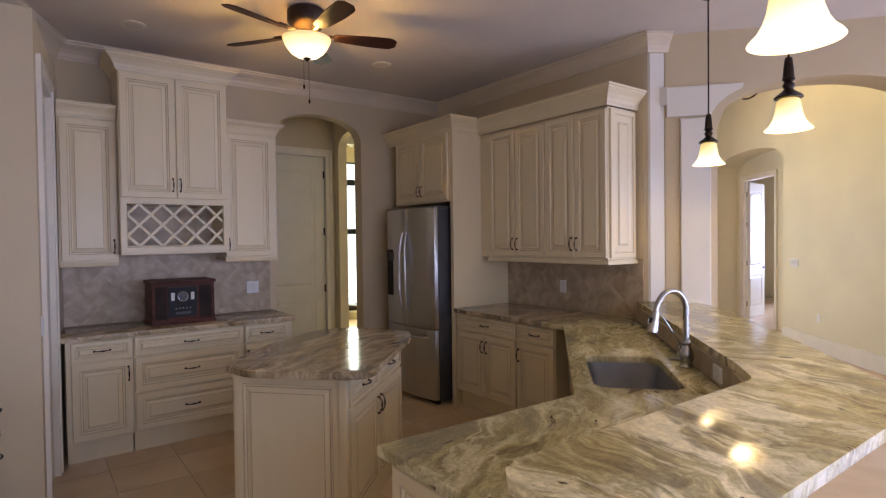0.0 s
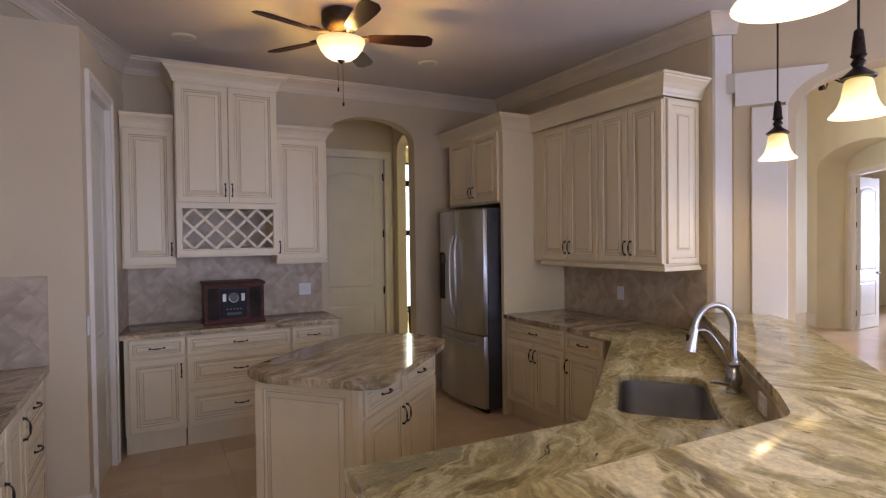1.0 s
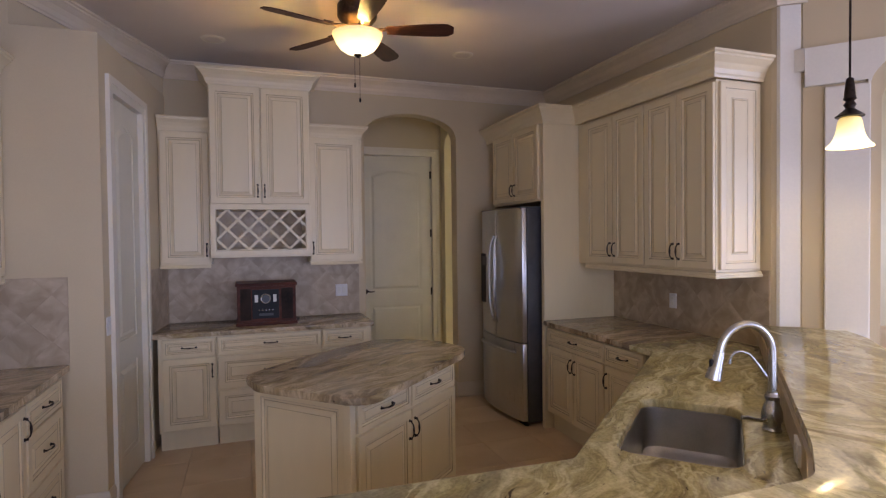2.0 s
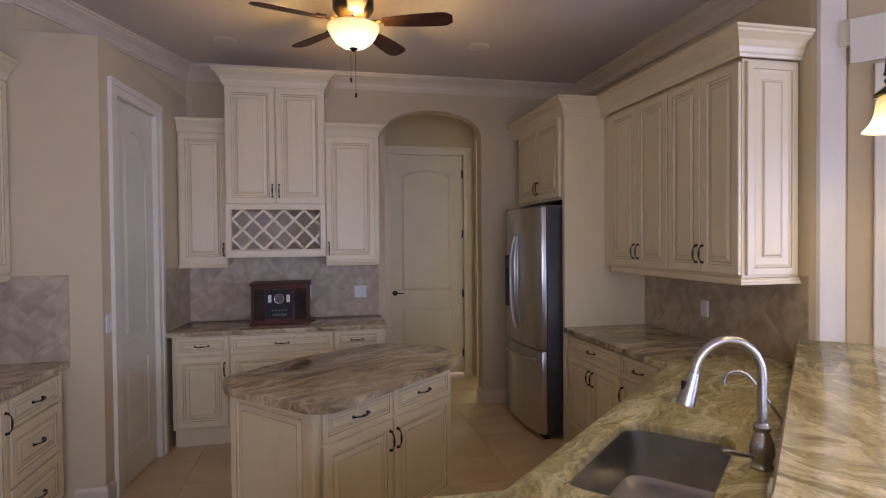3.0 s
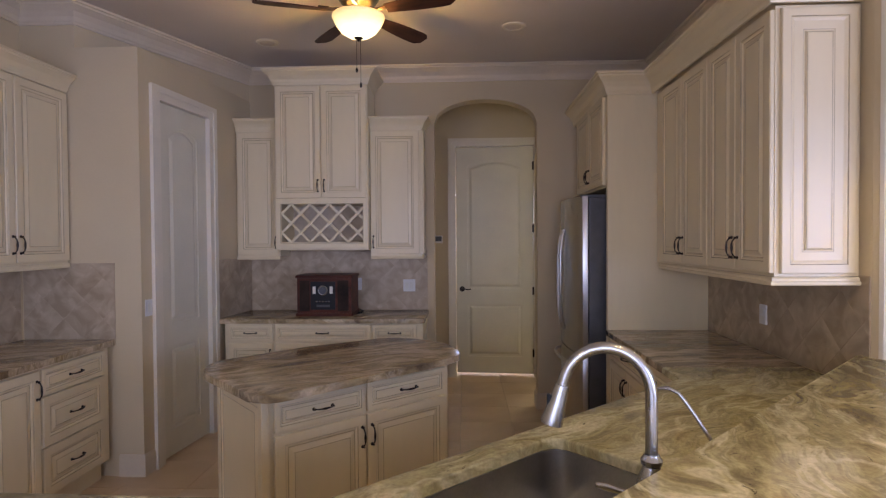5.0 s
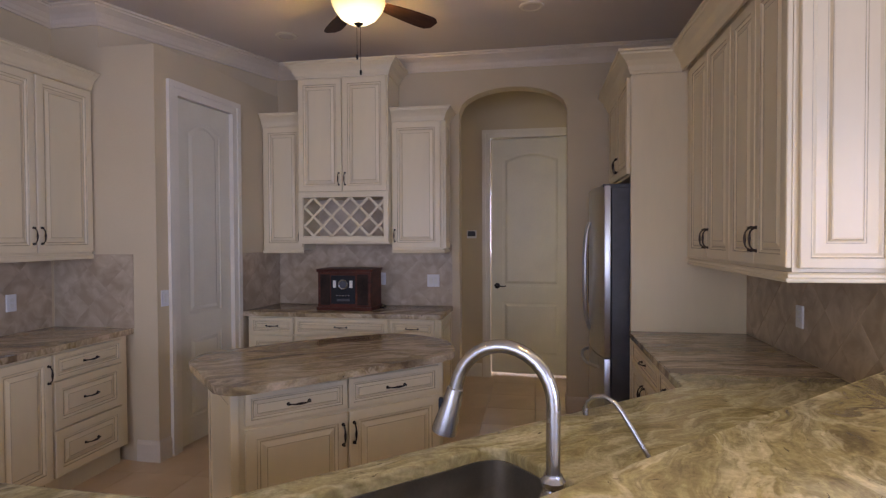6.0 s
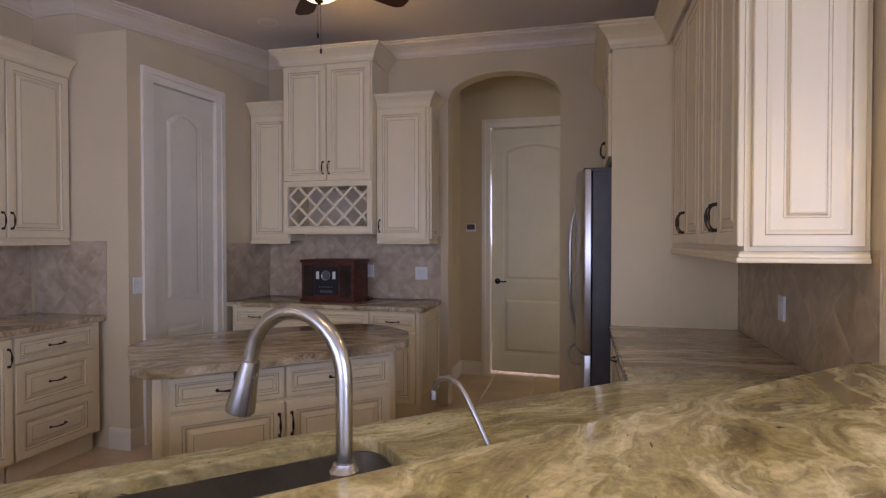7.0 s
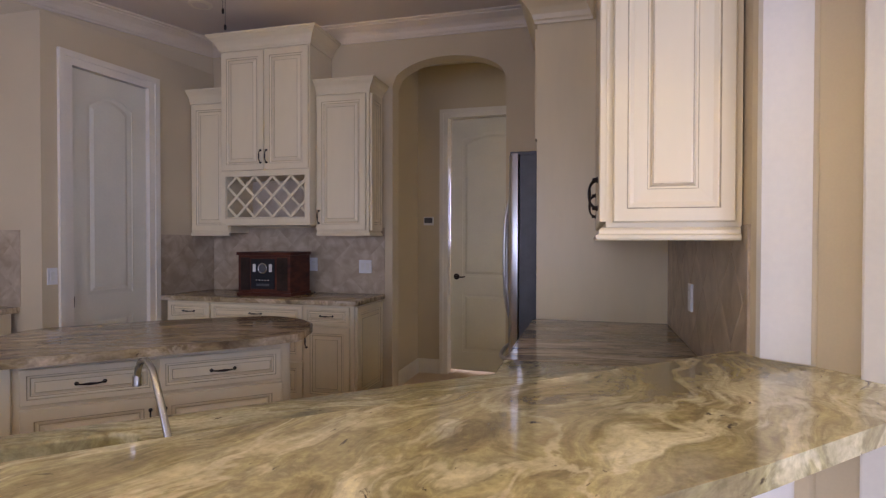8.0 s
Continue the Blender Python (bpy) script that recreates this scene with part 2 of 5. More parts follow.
M_TILE = stone_tile("travertine_floor", (0.58, 0.41, 0.235), (0.74, 0.565, 0.37), 0.30, 1.6)
M_SPLASH = stone_tile("tumbled_stone", (0.35, 0.265, 0.165), (0.58, 0.465, 0.32), 0.40, 8)
M_GLOW = glowing("pendant_glass", (1.0, 0.66, 0.15), (1.0, 0.90, 0.62), 0.02, 0.16, 1.65, 0.55)
M_FANGLASS = glowing("fan_bowl_glass", (1.0, 0.66, 0.24), (1.0, 0.86, 0.56), 2.93, 3.075, 2.6, 0.7)
M_DARKWOOD = surface("dark_chair_wood", (0.03, 0.018, 0.012), 0.6, vary=0.3, spec=0.15)

_gm, _gnt, _gb = _mat("window_glass")
_gb.inputs["Transmission Weight"].default_value = 1.0
_gb.inputs["Roughness"].default_value = 0.02
_gb.inputs["IOR"].default_value = 1.45
M_GLASS = _gm


def backdrop_mat():
    m, nt, b = _mat("bright_outdoors")
    N, L = nt.nodes.new, nt.links.new
    n = N("ShaderNodeTexNoise")
    n.inputs["Scale"].default_value, n.inputs["Detail"].default_value = 1.4, 8
    ramp = N("ShaderNodeValToRGB")
    ramp.color_ramp.elements[0].position, ramp.color_ramp.elements[0].color = 0.38, (0.45, 0.58, 0.62, 1)
    ramp.color_ramp.elements[1].position, ramp.color_ramp.elements[1].color = 0.55, (0.93, 0.97, 1.0, 1)
    L(n.outputs["Fac"], ramp.inputs[0])
    L(ramp.outputs[0], b.inputs["Emission Color"])
    b.inputs["Emission Strength"].default_value = 3.0
    b.inputs["Base Color"].default_value = (0.5, 0.6, 0.6, 1)
    return m


M_OUT = backdrop_mat()


# ---- mesh helpers ----
def obj(name, bm, mats, parent=None, label="", smooth=False):
    me = bpy.data.meshes.new(name)
    bmesh.ops.recalc_face_normals(bm, faces=bm.faces[:])
    bm.to_mesh(me)
    bm.free()
    for m in (mats if isinstance(mats, (list, tuple)) else [mats]):
        me.materials.append(m)
    if smooth:
        for p in me.polygons:
            p.use_smooth = True
        me.set_sharp_from_angle(angle=radians(40))
    ob = new(name, me)
    if parent:
        ob.parent = parent
    if label:
        ob["label"] = label
    return ob


def part(name, bm, material, parent, label="", smooth=False):
    return obj(name, bm, material, parent, label, smooth)


def thing(name, m, label, category, group="", kind=""):
    ob = new(name)
    ob.empty_display_size = 0.1
    ob.matrix_basis = m
    return tagged(ob, label, category, group, kind)


def structure(name, bm, mats, label, category="", smooth=False):
    return tagged(obj(name, bm, mats, None, "", smooth), label, category, "", "structure")


def box(bm, x0, x1, y0, y1, z0, z1, bevel=0.0, mi=0):
    vs = [bm.verts.new((x, y, z)) for z in (z0, z1) for x, y in ((x0, y0), (x1, y0), (x1, y1), (x0, y1))]
    fs = [bm.faces.new([vs[i] for i in q]) for q in ((0, 3, 2, 1), (4, 5, 6, 7), (0, 1, 5, 4), (1, 2, 6, 5), (2, 3, 7, 6), (3, 0, 4, 7))]
    for f in fs:
        f.material_index = mi
    if bevel:
        es = list({e for f in fs for e in f.edges})
        r = bmesh.ops.bevel(bm, geom=es, offset=bevel, segments=2, affect="EDGES", profile=0.6)
        for f in r["faces"]:
            f.material_index = mi
    return bm


def B(*a, **k):
    return box(bmesh.new(), *a, **k)


def prism(bm, pts, z0, z1, bevel=0.0, seg=3, mi=0):
    lo = [bm.verts.new((x, y, z0)) for x, y in pts]
    hi = [bm.verts.new((x, y, z1)) for x, y in pts]
    n = len(pts)
    faces = [bm.faces.new(lo[::-1]), bm.faces.new(hi)]
    for i in range(n):
        faces.append(bm.faces.new((lo[i], lo[(i + 1) % n], hi[(i + 1) % n], hi[i])))
    for f in faces:
        f.material_index = mi
    if bevel:
        es = list(set(faces[0].edges) | set(faces[1].edges))
        bmesh.ops.bevel(bm, geom=es, offset=bevel, segments=seg, affect="EDGES", profile=0.5)
    return bm


def ring_panel(bm, x0, z0, w, h, rings, arch=0.0):
    """A panel facing -y, stepped inwards: rings of (inset, depth towards -y, material of the band that leads to it)."""
    loops, k = [], (6 if arch else 1)
    for ins, d, mi in rings:
        pts = [(x0 + ins, z0 + ins), (x0 + w - ins, z0 + ins)]
        if arch:
            for i in range(k + 1):
                s = 1 - 2 * i / k
                pts.append((x0 + w / 2 + s * (w / 2 - ins), z0 + h - ins - arch * s * s))
        else:
            pts += [(x0 + w - ins, z0 + h - ins), (x0 + ins, z0 + h - ins)]
        loops.append(([bm.verts.new((x, -d, z)) for x, z in pts], mi))
    for (a, _), (b, mi) in zip(loops, loops[1:]):
        n = len(a)
        for i in range(n):
            f = bm.faces.new((a[i], a[(i + 1) % n], b[(i + 1) % n], b[i]))
            f.material_index = mi
    f = bm.faces.new(loops[-1][0])
    f.material_index = 0
    return bm


def lathe(bm, profile, segs=24, c=(0, 0, 0), mi=0):
    rows = []
    for r, z in profile:
        if r < 1e-5:
            rows.append([bm.verts.new((c[0], c[1], c[2] + z))])
        else:
            rows.append([bm.verts.new((c[0] + r * math.cos(2 * math.pi * i / segs), c[1] + r * math.sin(2 * math.pi * i / segs), c[2] + z)) for i in range(segs)])
    for a, b in zip(rows, rows[1:]):
        for i in range(segs):
            j = (i + 1) % segs
            q = [a[i % len(a)], a[j % len(a)], b[j % len(b)], b[i % len(b)]]
            q = list(dict.fromkeys(q))
            if len(q) > 2:
                bm.faces.new(q).material_index = mi
    return bm


def tube(bm, pts, radii, segs=10, caps=True, mi=0):
    pts = [Vector(p) for p in pts]
    if not isinstance(radii, (list, tuple)):
        radii = [radii] * len(pts)
    rows, up = [], None
    for i, p in enumerate(pts):
        d = (pts[min(i + 1, len(pts) - 1)] - pts[max(i - 1, 0)]).normalized()
        if up is None:
            up = d.orthogonal().normalized()
        up = (up - d * up.dot(d)).normalized()
        side = d.cross(up)
        rows.append([bm.verts.new(p + radii[i] * (math.cos(2 * math.pi * j / segs) * up + math.sin(2 * math.pi * j / segs) * side)) for j in range(segs)])
    for a, b in zip(rows, rows[1:]):
        for j in range(segs):
            bm.faces.new((a[j], a[(j + 1) % segs], b[(j + 1) % segs], b[j])).material_index = mi
    if caps:
        bm.faces.new(rows[0][::-1]).material_index = mi
        bm.faces.new(rows[-1]).material_index = mi
    return bm


def sweep(bm, path, profile, closed=False):
    """A moulding: profile of (out, z) carried along a plan path, out to the path's right, with mitred corners."""
    P = [Vector(p) for p in path]
    n, rows = len(P), []
    for i in range(n):
        a = (P[i] - P[i - 1]).normalized() if (i or closed) else None
        b = (P[(i + 1) % n] - P[i]).normalized() if (i < n - 1 or closed) else None
        a, b = a or b, b or a
        na, nb = Vector((a.y, -a.x)), Vector((b.y, -b.x))
        m = (na + nb).normalized()
        m /= max(0.3, m.dot(na))
        rows.append([bm.verts.new((P[i].x + m.x * o, P[i].y + m.y * o, z)) for o, z in profile])
    k = len(profile)
    for i in range(n if closed else n - 1):
        a, b = rows[i], rows[(i + 1) % n]
        for j in range(k):
            bm.faces.new((a[j], a[(j + 1) % k], b[(j + 1) % k], b[j]))
    if not closed:
        bm.faces.new(rows[0])
        bm.faces.new(rows[-1][::-1])
    return bm


def crown_profile(z0, h, out):
    """Cove-and-step moulding, from its foot at z0."""
    return [(0, z0), (out * 0.12, z0), (out * 0.16, z0 + h * 0.10), (out * 0.22, z0 + h * 0.16), (out * 0.30, z0 + h * 0.34), (out * 0.50, z0 + h * 0.56), (out * 0.78, z0 + h * 0.74), (out * 0.86, z0 + h * 0.78), (out * 0.88, z0 + h * 0.86), (out, z0 + h * 0.90), (out, z0 + h), (0, z0 + h)]


def clip_poly(pts, x0, x1, y0, y1):
    for ax, lim, s in ((0, x0, 1), (0, x1, -1), (1, y0, 1), (1, y1, -1)):
        out = []
        for i, p in enumerate(pts):
            q = pts[(i + 1) % len(pts)]
            ip, iq = (p[ax] - lim) * s >= 0, (q[ax] - lim) * s >= 0
            if ip:
                out.append(p)
            if ip != iq:
                t = (lim - p[ax]) / (q[ax] - p[ax])
                out.append((p[0] + t * (q[0] - p[0]), p[1] + t * (q[1] - p[1])))
        pts = out
        if len(pts) < 3:
            return []
    return pts


# ---- camera-independent plan ----
CEIL = 3.28
FLOOR = -0.06      # finished floor
LEDGE = 2.97       # top of the wall block round the pantry
XR = 7.36          # face of the wall behind the sink run
YB = 7.20          # back wall
XL = 3.265         # near end of the pantry wall, which runs a little askew
PW = pose(3.265, 5.605, 0, 0, 0, 84.0)
YL = 5.605         # short wall that ends the left run
ROT_R, ROT_L = -90, 90


# ---- structure ----
def wall_box(name, x0, x1, y0, y1, z0, z1, mat, label):
    z0 = z0 or FLOOR
    return structure(name, B(x0, x1, y0, y1, z0, z1), mat, label, "wall")


def frame_at(p, q):
    """Pose at p with local x towards q; local -y then faces the right of that way."""
    d = Vector((q[0] - p[0], q[1] - p[1]))
    return Matrix.Translation((p[0], p[1], 0)) @ Matrix.Rotation(math.atan2(d.y, d.x), 4, "Z"), d.length


def arch_wall(bm, length, z1, x0, x1, spring, rise, depth, power=2.0, z0=FLOOR):
    """A wall along local x, from y=0 back to y=depth, with one arched opening."""
    n = 28
    top = []
    for i in range(n + 1):
        x = x0 + (x1 - x0) * i / n
        s = 2 * i / n - 1
        top.append((x, spring + rise * max(0.0, 1 - abs(s) ** power) ** (1 / power)))
    front = {}

    def v(x, y, z):
        k = (round(x, 5), y, round(z, 5))
        if k not in front:
            front[k] = bm.verts.new((x, y, z))
        return front[k]
    for y in (0.0, depth):
        bm.faces.new([v(0, y, z0), v(x0, y, z0), v(x0, y, spring), v(x0, y, z1), v(0, y, z1)])
        bm.faces.new([v(x1, y, z0), v(length, y, z0), v(length, y, z1), v(x1, y, z1), v(x1, y, spring)])
        for (xa, za), (xb, zb) in zip(top, top[1:]):
            bm.faces.new([v(xa, y, za), v(xb, y, zb), v(xb, y, z1), v(xa, y, z1)])
    outline = [(x0, z0)] + top + [(x1, z0)]
    for (xa, za), (xb, zb) in zip(outline, outline[1:]):
        if abs(xa - xb) + abs(za - zb) > 1e-6:
            bm.faces.new([v(xa, 0.0, za), v(xb, 0.0, zb), v(xb, depth, zb), v(xa, depth, za)])
    rim = [(x1, z0), (length, z0), (length, z1)] + [(x, z1) for x, _ in reversed(top)] + [(0, z1), (0, z0), (x0, z0)]
    for (xa, za), (xb, zb) in zip(rim, rim[1:]):
        bm.faces.new([v(xa, 0.0, za), v(xb, 0.0, zb), v(xb, depth, zb), v(xa, depth, za)])
    return bm


# ground slab under all the rooms
structure("floor", B(-1.0, 19.0, -3.2, 13.6, FLOOR - 0.12, FLOOR - 0.012), M_GROUT, "sandy grout bed under the travertine floor", "floor")

# kitchen ceiling, and the higher one over the living room beyond the arch
structure("ceiling", B(-1.0, 9.6, -3.2, 8.6, CEIL, CEIL + 0.12), M_CEIL, "off-white painted kitchen ceiling", "ceiling")
structure("ceiling_hall", B(6.4, 12.0, 8.6, 13.6, 3.9, 4.0), M_CEIL, "painted dining room ceiling", "ceiling")
structure("ceiling_living", B(9.6, 19.0, -3.2, 13.6, 4.6, 4.72), M_CEIL, "high painted living room ceiling", "ceiling")
wall_box("wall_ceiling_step", 9.5, 9.6, -3.2, 8.6, CEIL + 0.12, 4.6, M_WALL_Y, "straw wall strip above the kitchen ceiling")

# back wall with the arched passage
m, L = frame_at((XL - 0.9, YB), (9.6, YB))
o = structure("wall_back", arch_wall(bmesh.new(), L, CEIL, 5.25 - (XL - 0.9), 6.25 - (XL - 0.9), 2.735, 0.225, 0.16, 2.0), M_WALL, "beige painted back wall with an arched passage", "wall", smooth=True)
o.matrix_basis = m
# passage behind it
m, L = frame_at((4.9, 8.42), (6.62, 8.42))
bm = arch_wall(bmesh.new(), 1.72, CEIL, 0.522, 1.493, 2.727, 0.001, 0.1)
o = structure("wall_passage", bm, M_WALL, "beige painted wall round the passage door", "wall")
o.matrix_basis = m
wall_box("wall_passage_left", 4.9, 5.1, 7.36, 8.42, 0, CEIL, M_WALL, "beige side wall of the passage")
m, L = frame_at((6.50, 8.42), (6.50, 7.36))
o = structure("wall_passage_right", arch_wall(bmesh.new(), L, CEIL, 0.14, 1.0, 2.80, 0.20, 0.12, 2.2), M_WALL_Y, "straw side wall with an arch to the dining room", "wall", smooth=True)
o.matrix_basis = m

# right wall, ending in a rounded pier at the bar
bm = prism(bmesh.new(), [(XR, YB), (XR, 4.335), (XR + 0.012, 4.290), (XR + 0.04, 4.268), (7.47, 4.222), (7.50, 4.215), (7.62, 4.30), (7.62, YB)], FLOOR, CEIL)
structure("wall_right", bm, M_WALL, "beige painted wall with bullnose corners behind the sink run", "wall")
# diagonal wall with the wide arch to the living room
HD = Vector((0.646, -0.763))
HP = Vector((7.50, 4.19))
m, L = frame_at(HP, HP + HD * 4.6)
HA = m @ pose(-0.03, 0, 0)
o = structure("wall_arch", arch_wall(bmesh.new(), L, CEIL, 0.40, 1.96, 2.49, 0.37, 0.30, 2.2), M_WALL, "beige diagonal wall with a wide arch to the living room", "wall", smooth=True)
o.matrix_basis = HA
# added strip whose pale colour stands for daylight on the pier's end
bm = prism(bmesh.new(), [(7.364, 4.300), (7.370, 4.280), (7.398, 4.2605), (7.468, 4.215), (7.468, 4.226), (7.40, 4.272)], 1.07, CEIL - 0.15)
structure("daylit_pier_end", bm, M_PALE, "thin strip on the wall pier's end, daylight put into its pale colour", "trim")
o = structure("trim_pier", B(0.085, 0.315, -0.035, 0.0, FLOOR, 2.58, bevel=0.008), M_PALE, "pale pilaster strip on the arch pier", "trim")
o.matrix_basis = m
bm = bmesh.new()
pts = [(-0.02, 2.60), (0.302, 2.60)]
for k in range(11):
    u = 0.302 + 0.025 * k
    pts.append((u, 2.50 + 0.39 * (1 - abs((u - 1.08) / 0.78) ** 2.2) ** (1 / 2.2)))
pts = [p for p in pts if p[1] < 2.84] + [(0.56, 2.84), (-0.02, 2.84)]
lo = [bm.verts.new((x, -0.03, z)) for x, z in pts]
hi = [bm.verts.new((x, 0.0, z)) for x, z in pts]
bm.faces.new(lo)
bm.faces.new(hi[::-1])
for k in range(len(pts)):
    bm.faces.new((lo[k], lo[(k + 1) % len(pts)], hi[(k + 1) % len(pts)], hi[k]))
prism(bm, [(-0.075, -0.02), (-0.022, -0.045), (-0.022, 0.0), (-0.075, 0.0)], 2.70, 2.84)
o = structure("trim_capital", bm, M_PALE, "plain painted capital under the arch", "trim")
o.matrix_basis = m

# pantry wall and the short wall that ends the left run
PD0, PD1, PDZ = 0.212, 0.862, 2.65  # along the pantry wall
bm = arch_wall(bmesh.new(), 1.603, LEDGE, PD0 - 0.018, PD1 + 0.018, PDZ + 0.017, 0.001, 0.12)
o = structure("wall_pantry", bm, M_WALL, "beige painted wall round the pantry door", "wall")
o.matrix_basis = PW
wall_box("wall_left_return", 2.30, XL - 0.001, YL - 0.002, YL + 0.09, 0, LEDGE, M_WALL, "beige short wall beside the pantry")
UPPER = [(2.40, YL + 0.015), (2.80, YL + 0.015), (3.425, YB)]
structure("wall_pantry_upper", prism(bmesh.new(), UPPER + [(2.10, YB), (2.10, YL + 0.015)], LEDGE, CEIL), M_WALL, "beige set-back wall above the pantry", "wall")
wall_box("wall_left", 2.28, 2.40, -3.0, YL + 0.12, 0, CEIL, M_WALL, "beige wall behind the left cabinets")
wall_box("wall_pantry_back", 2.0, 2.1, YL, YB, 0, CEIL, M_WALL, "beige wall at the back of the pantry")

# outer walls, with window openings behind the camera
bm = bmesh.new()
for a in ((-1.0, 2.8, 0, CEIL), (7.2, 8.3, 0, 4.6), (11.7, 19.0, 0, 4.6), (2.8, 7.2, 2.6, CEIL), (2.8, 7.2, 0, 0.3), (8.3, 11.7, 2.9, 4.6), (8.3, 11.7, 0, 0.3)):
    box(bm, a[0], a[1], -1.1, -1.0, a[2] or FLOOR, a[3])
structure("wall_south", bm, M_WALL_Y, "straw wall with wide window openings", "wall")
wall_box("wall_west", -1.0, -0.9, -3.0, 13.6, 0, CEIL, M_WALL, "beige outer wall")
wall_box("wall_east", 18.9, 19.0, -3.0, 13.6, 0, 4.6, M_WALL_Y, "straw outer wall")

# far living room wall with the arched niche
NP = Vector((10.30, 2.57))
m_far, L = frame_at((14.6, 7.60), NP)
o = structure("wall_far", arch_wall(bmesh.new(), L, 4.6, 0.42, 2.95, 2.80, 0.30, 0.45, 2.1), M_WALL_Y, "straw painted living room wall with an arched niche", "wall", smooth=True)
o.matrix_basis = m_far
bm = bmesh.new()
for a in ((0.1, 0.662, 0, 3.6), (1.848, 3.4, 0, 3.6), (0.662, 1.848, 2.678, 3.6)):
    box(bm, a[0], a[1], 0.45, 0.57, a[2] or FLOOR, a[3])
o = structure("wall_niche", bm, M_WALL_Y, "straw wall inside the niche", "wall")
o.matrix_basis = m_far
bm = bmesh.new()
box(bm, 2.95, L, -0.022, 0.0, FLOOR, 0.16, bevel=0.006)
box(bm, 0.0, 0.42, -0.022, 0.0, FLOOR, 0.16, bevel=0.006)
o = structure("baseboard_far", bm, M_TRIM, "tall white painted baseboard", "baseboard")
o.matrix_basis = m_far
def far_side_wall(length):
    """Side wall with one wide window opening."""
    bm = bmesh.new()
    for a in ((0, 0.9, FLOOR, 4.6), (3.5, length, FLOOR, 4.6), (0.9, 3.5, FLOOR, 0.2), (0.9, 3.5, 2.5, 4.6)):
        box(bm, a[0], a[1], 0, 0.2, a[2], a[3])
    return bm


m2, L2 = frame_at(NP, NP + Vector((0.2, -6)))
o = structure("wall_far_side", far_side_wall(L2), M_WALL_Y, "straw painted living room side wall", "wall")
o.matrix_basis = m2
# the opening is made up, to hold the living room fill lamp
bm = bmesh.new()
for a in ((7.62, 9.1, 0, 4.6), (11.7, 19.0, 0, 4.6), (9.1, 11.7, 2.8, 4.6), (9.1, 11.7, 0, 0.6)):
    box(bm, a[0], a[1], 8.5, 8.6, a[2] or FLOOR, a[3])
structure("wall_living_back", bm, M_WALL_Y, "straw living room wall with an added, unseen opening for a fill lamp", "wall")

# dining room behind the passage
bm = bmesh.new()
for a in ((6.62, 7.9, 0, 3.9), (9.9, 12.0, 0, 3.9), (7.9, 9.9, 3.22, 3.9), (7.9, 9.9, 0, 0.12)):
    box(bm, a[0], a[1], 12.0, 12.15, a[2] or FLOOR, a[3])
structure("wall_dining", bm, M_WALL_Y, "straw dining room wall round a tall window", "wall")
wall_box("wall_dining_right", 12.0, 12.1, 8.6, 12.15, 0, 3.9, M_WALL_Y, "straw dining room side wall")
wall_box("wall_dining_left", 6.50, 6.62, 8.42, 12.15, 0, 3.9, M_WALL_Y, "straw dining room side wall")
wall_box("wall_dining_front", 6.62, 12.0, 8.35, 8.5, 2.9, 3.9, M_WALL_Y, "straw wall above the dining room side")
structure("backdrop", B(-2, 16, 16.0, 16.05, -1, 7), M_OUT, "bright hazy garden beyond the window", "backdrop")

win = thing("window_1", pose(7.9, 12.05, 0.12), "tall dining room window with dark mullions", "window", kind="structure")
bm = bmesh.new()
for a in ((0, 0.05, 0, 3.10), (1.95, 2.0, 0, 3.10), (0.05, 1.95, 0, 0.06), (0.05, 1.95, 3.07, 3.10), (0.05, 1.95, 1.60, 1.71), (0.05, 1.95, 2.62, 2.74)):
    box(bm, a[0], a[1], 0, 0.05, a[2], a[3])
part("window_frame", bm, M_BLACK, win, "dark metal frame")
pane = part("pane", B(0.05, 1.95, 0.02, 0.026, 0.06, 3.07), M_GLASS, win)
pane.visible_shadow = False
part("window_sill", B(-0.05, 2.05, -0.10, -0.06, -0.04, 0.0, bevel=0.006), M_TRIM, win)

# ceiling crown, baseboards
CP = crown_profile(CEIL - 0.145, 0.143, 0.115)
bm = sweep(bmesh.new(), [(2.40, 0.6)] + UPPER + [(XR, YB), (XR, 4.29), (7.50, 4.20)], CP)
structure("trim_crown", bm, M_CROWN, "off-white stepped crown moulding under the ceiling", "crown moulding")
BP = [(0, FLOOR), (0.016, FLOOR), (0.016, FLOOR + 0.125), (0.011, FLOOR + 0.145), (0.005, FLOOR + 0.155), (0, FLOOR + 0.155)]
bm = sweep(bmesh.new(), [(3.09, YL), (XL, YL), (XL + 0.0085, YL + 0.105)], BP)
structure("baseboard_pantry", bm, M_CROWN, "off-white baseboard round the pantry corner", "baseboard")
bm = sweep(bmesh.new(), [(6.25, 7.36), (6.25, YB), (6.60, YB)], BP)
structure("baseboard_back", bm, M_CROWN, "off-white baseboard beside the arch", "baseboard")
bm = sweep(bmesh.new(), [(5.1, 7.36), (5.1, 8.42), (5.34, 8.42)], BP)
structure("baseboard_passage", bm, M_TRIM, "off-white baseboard in the passage", "baseboard")


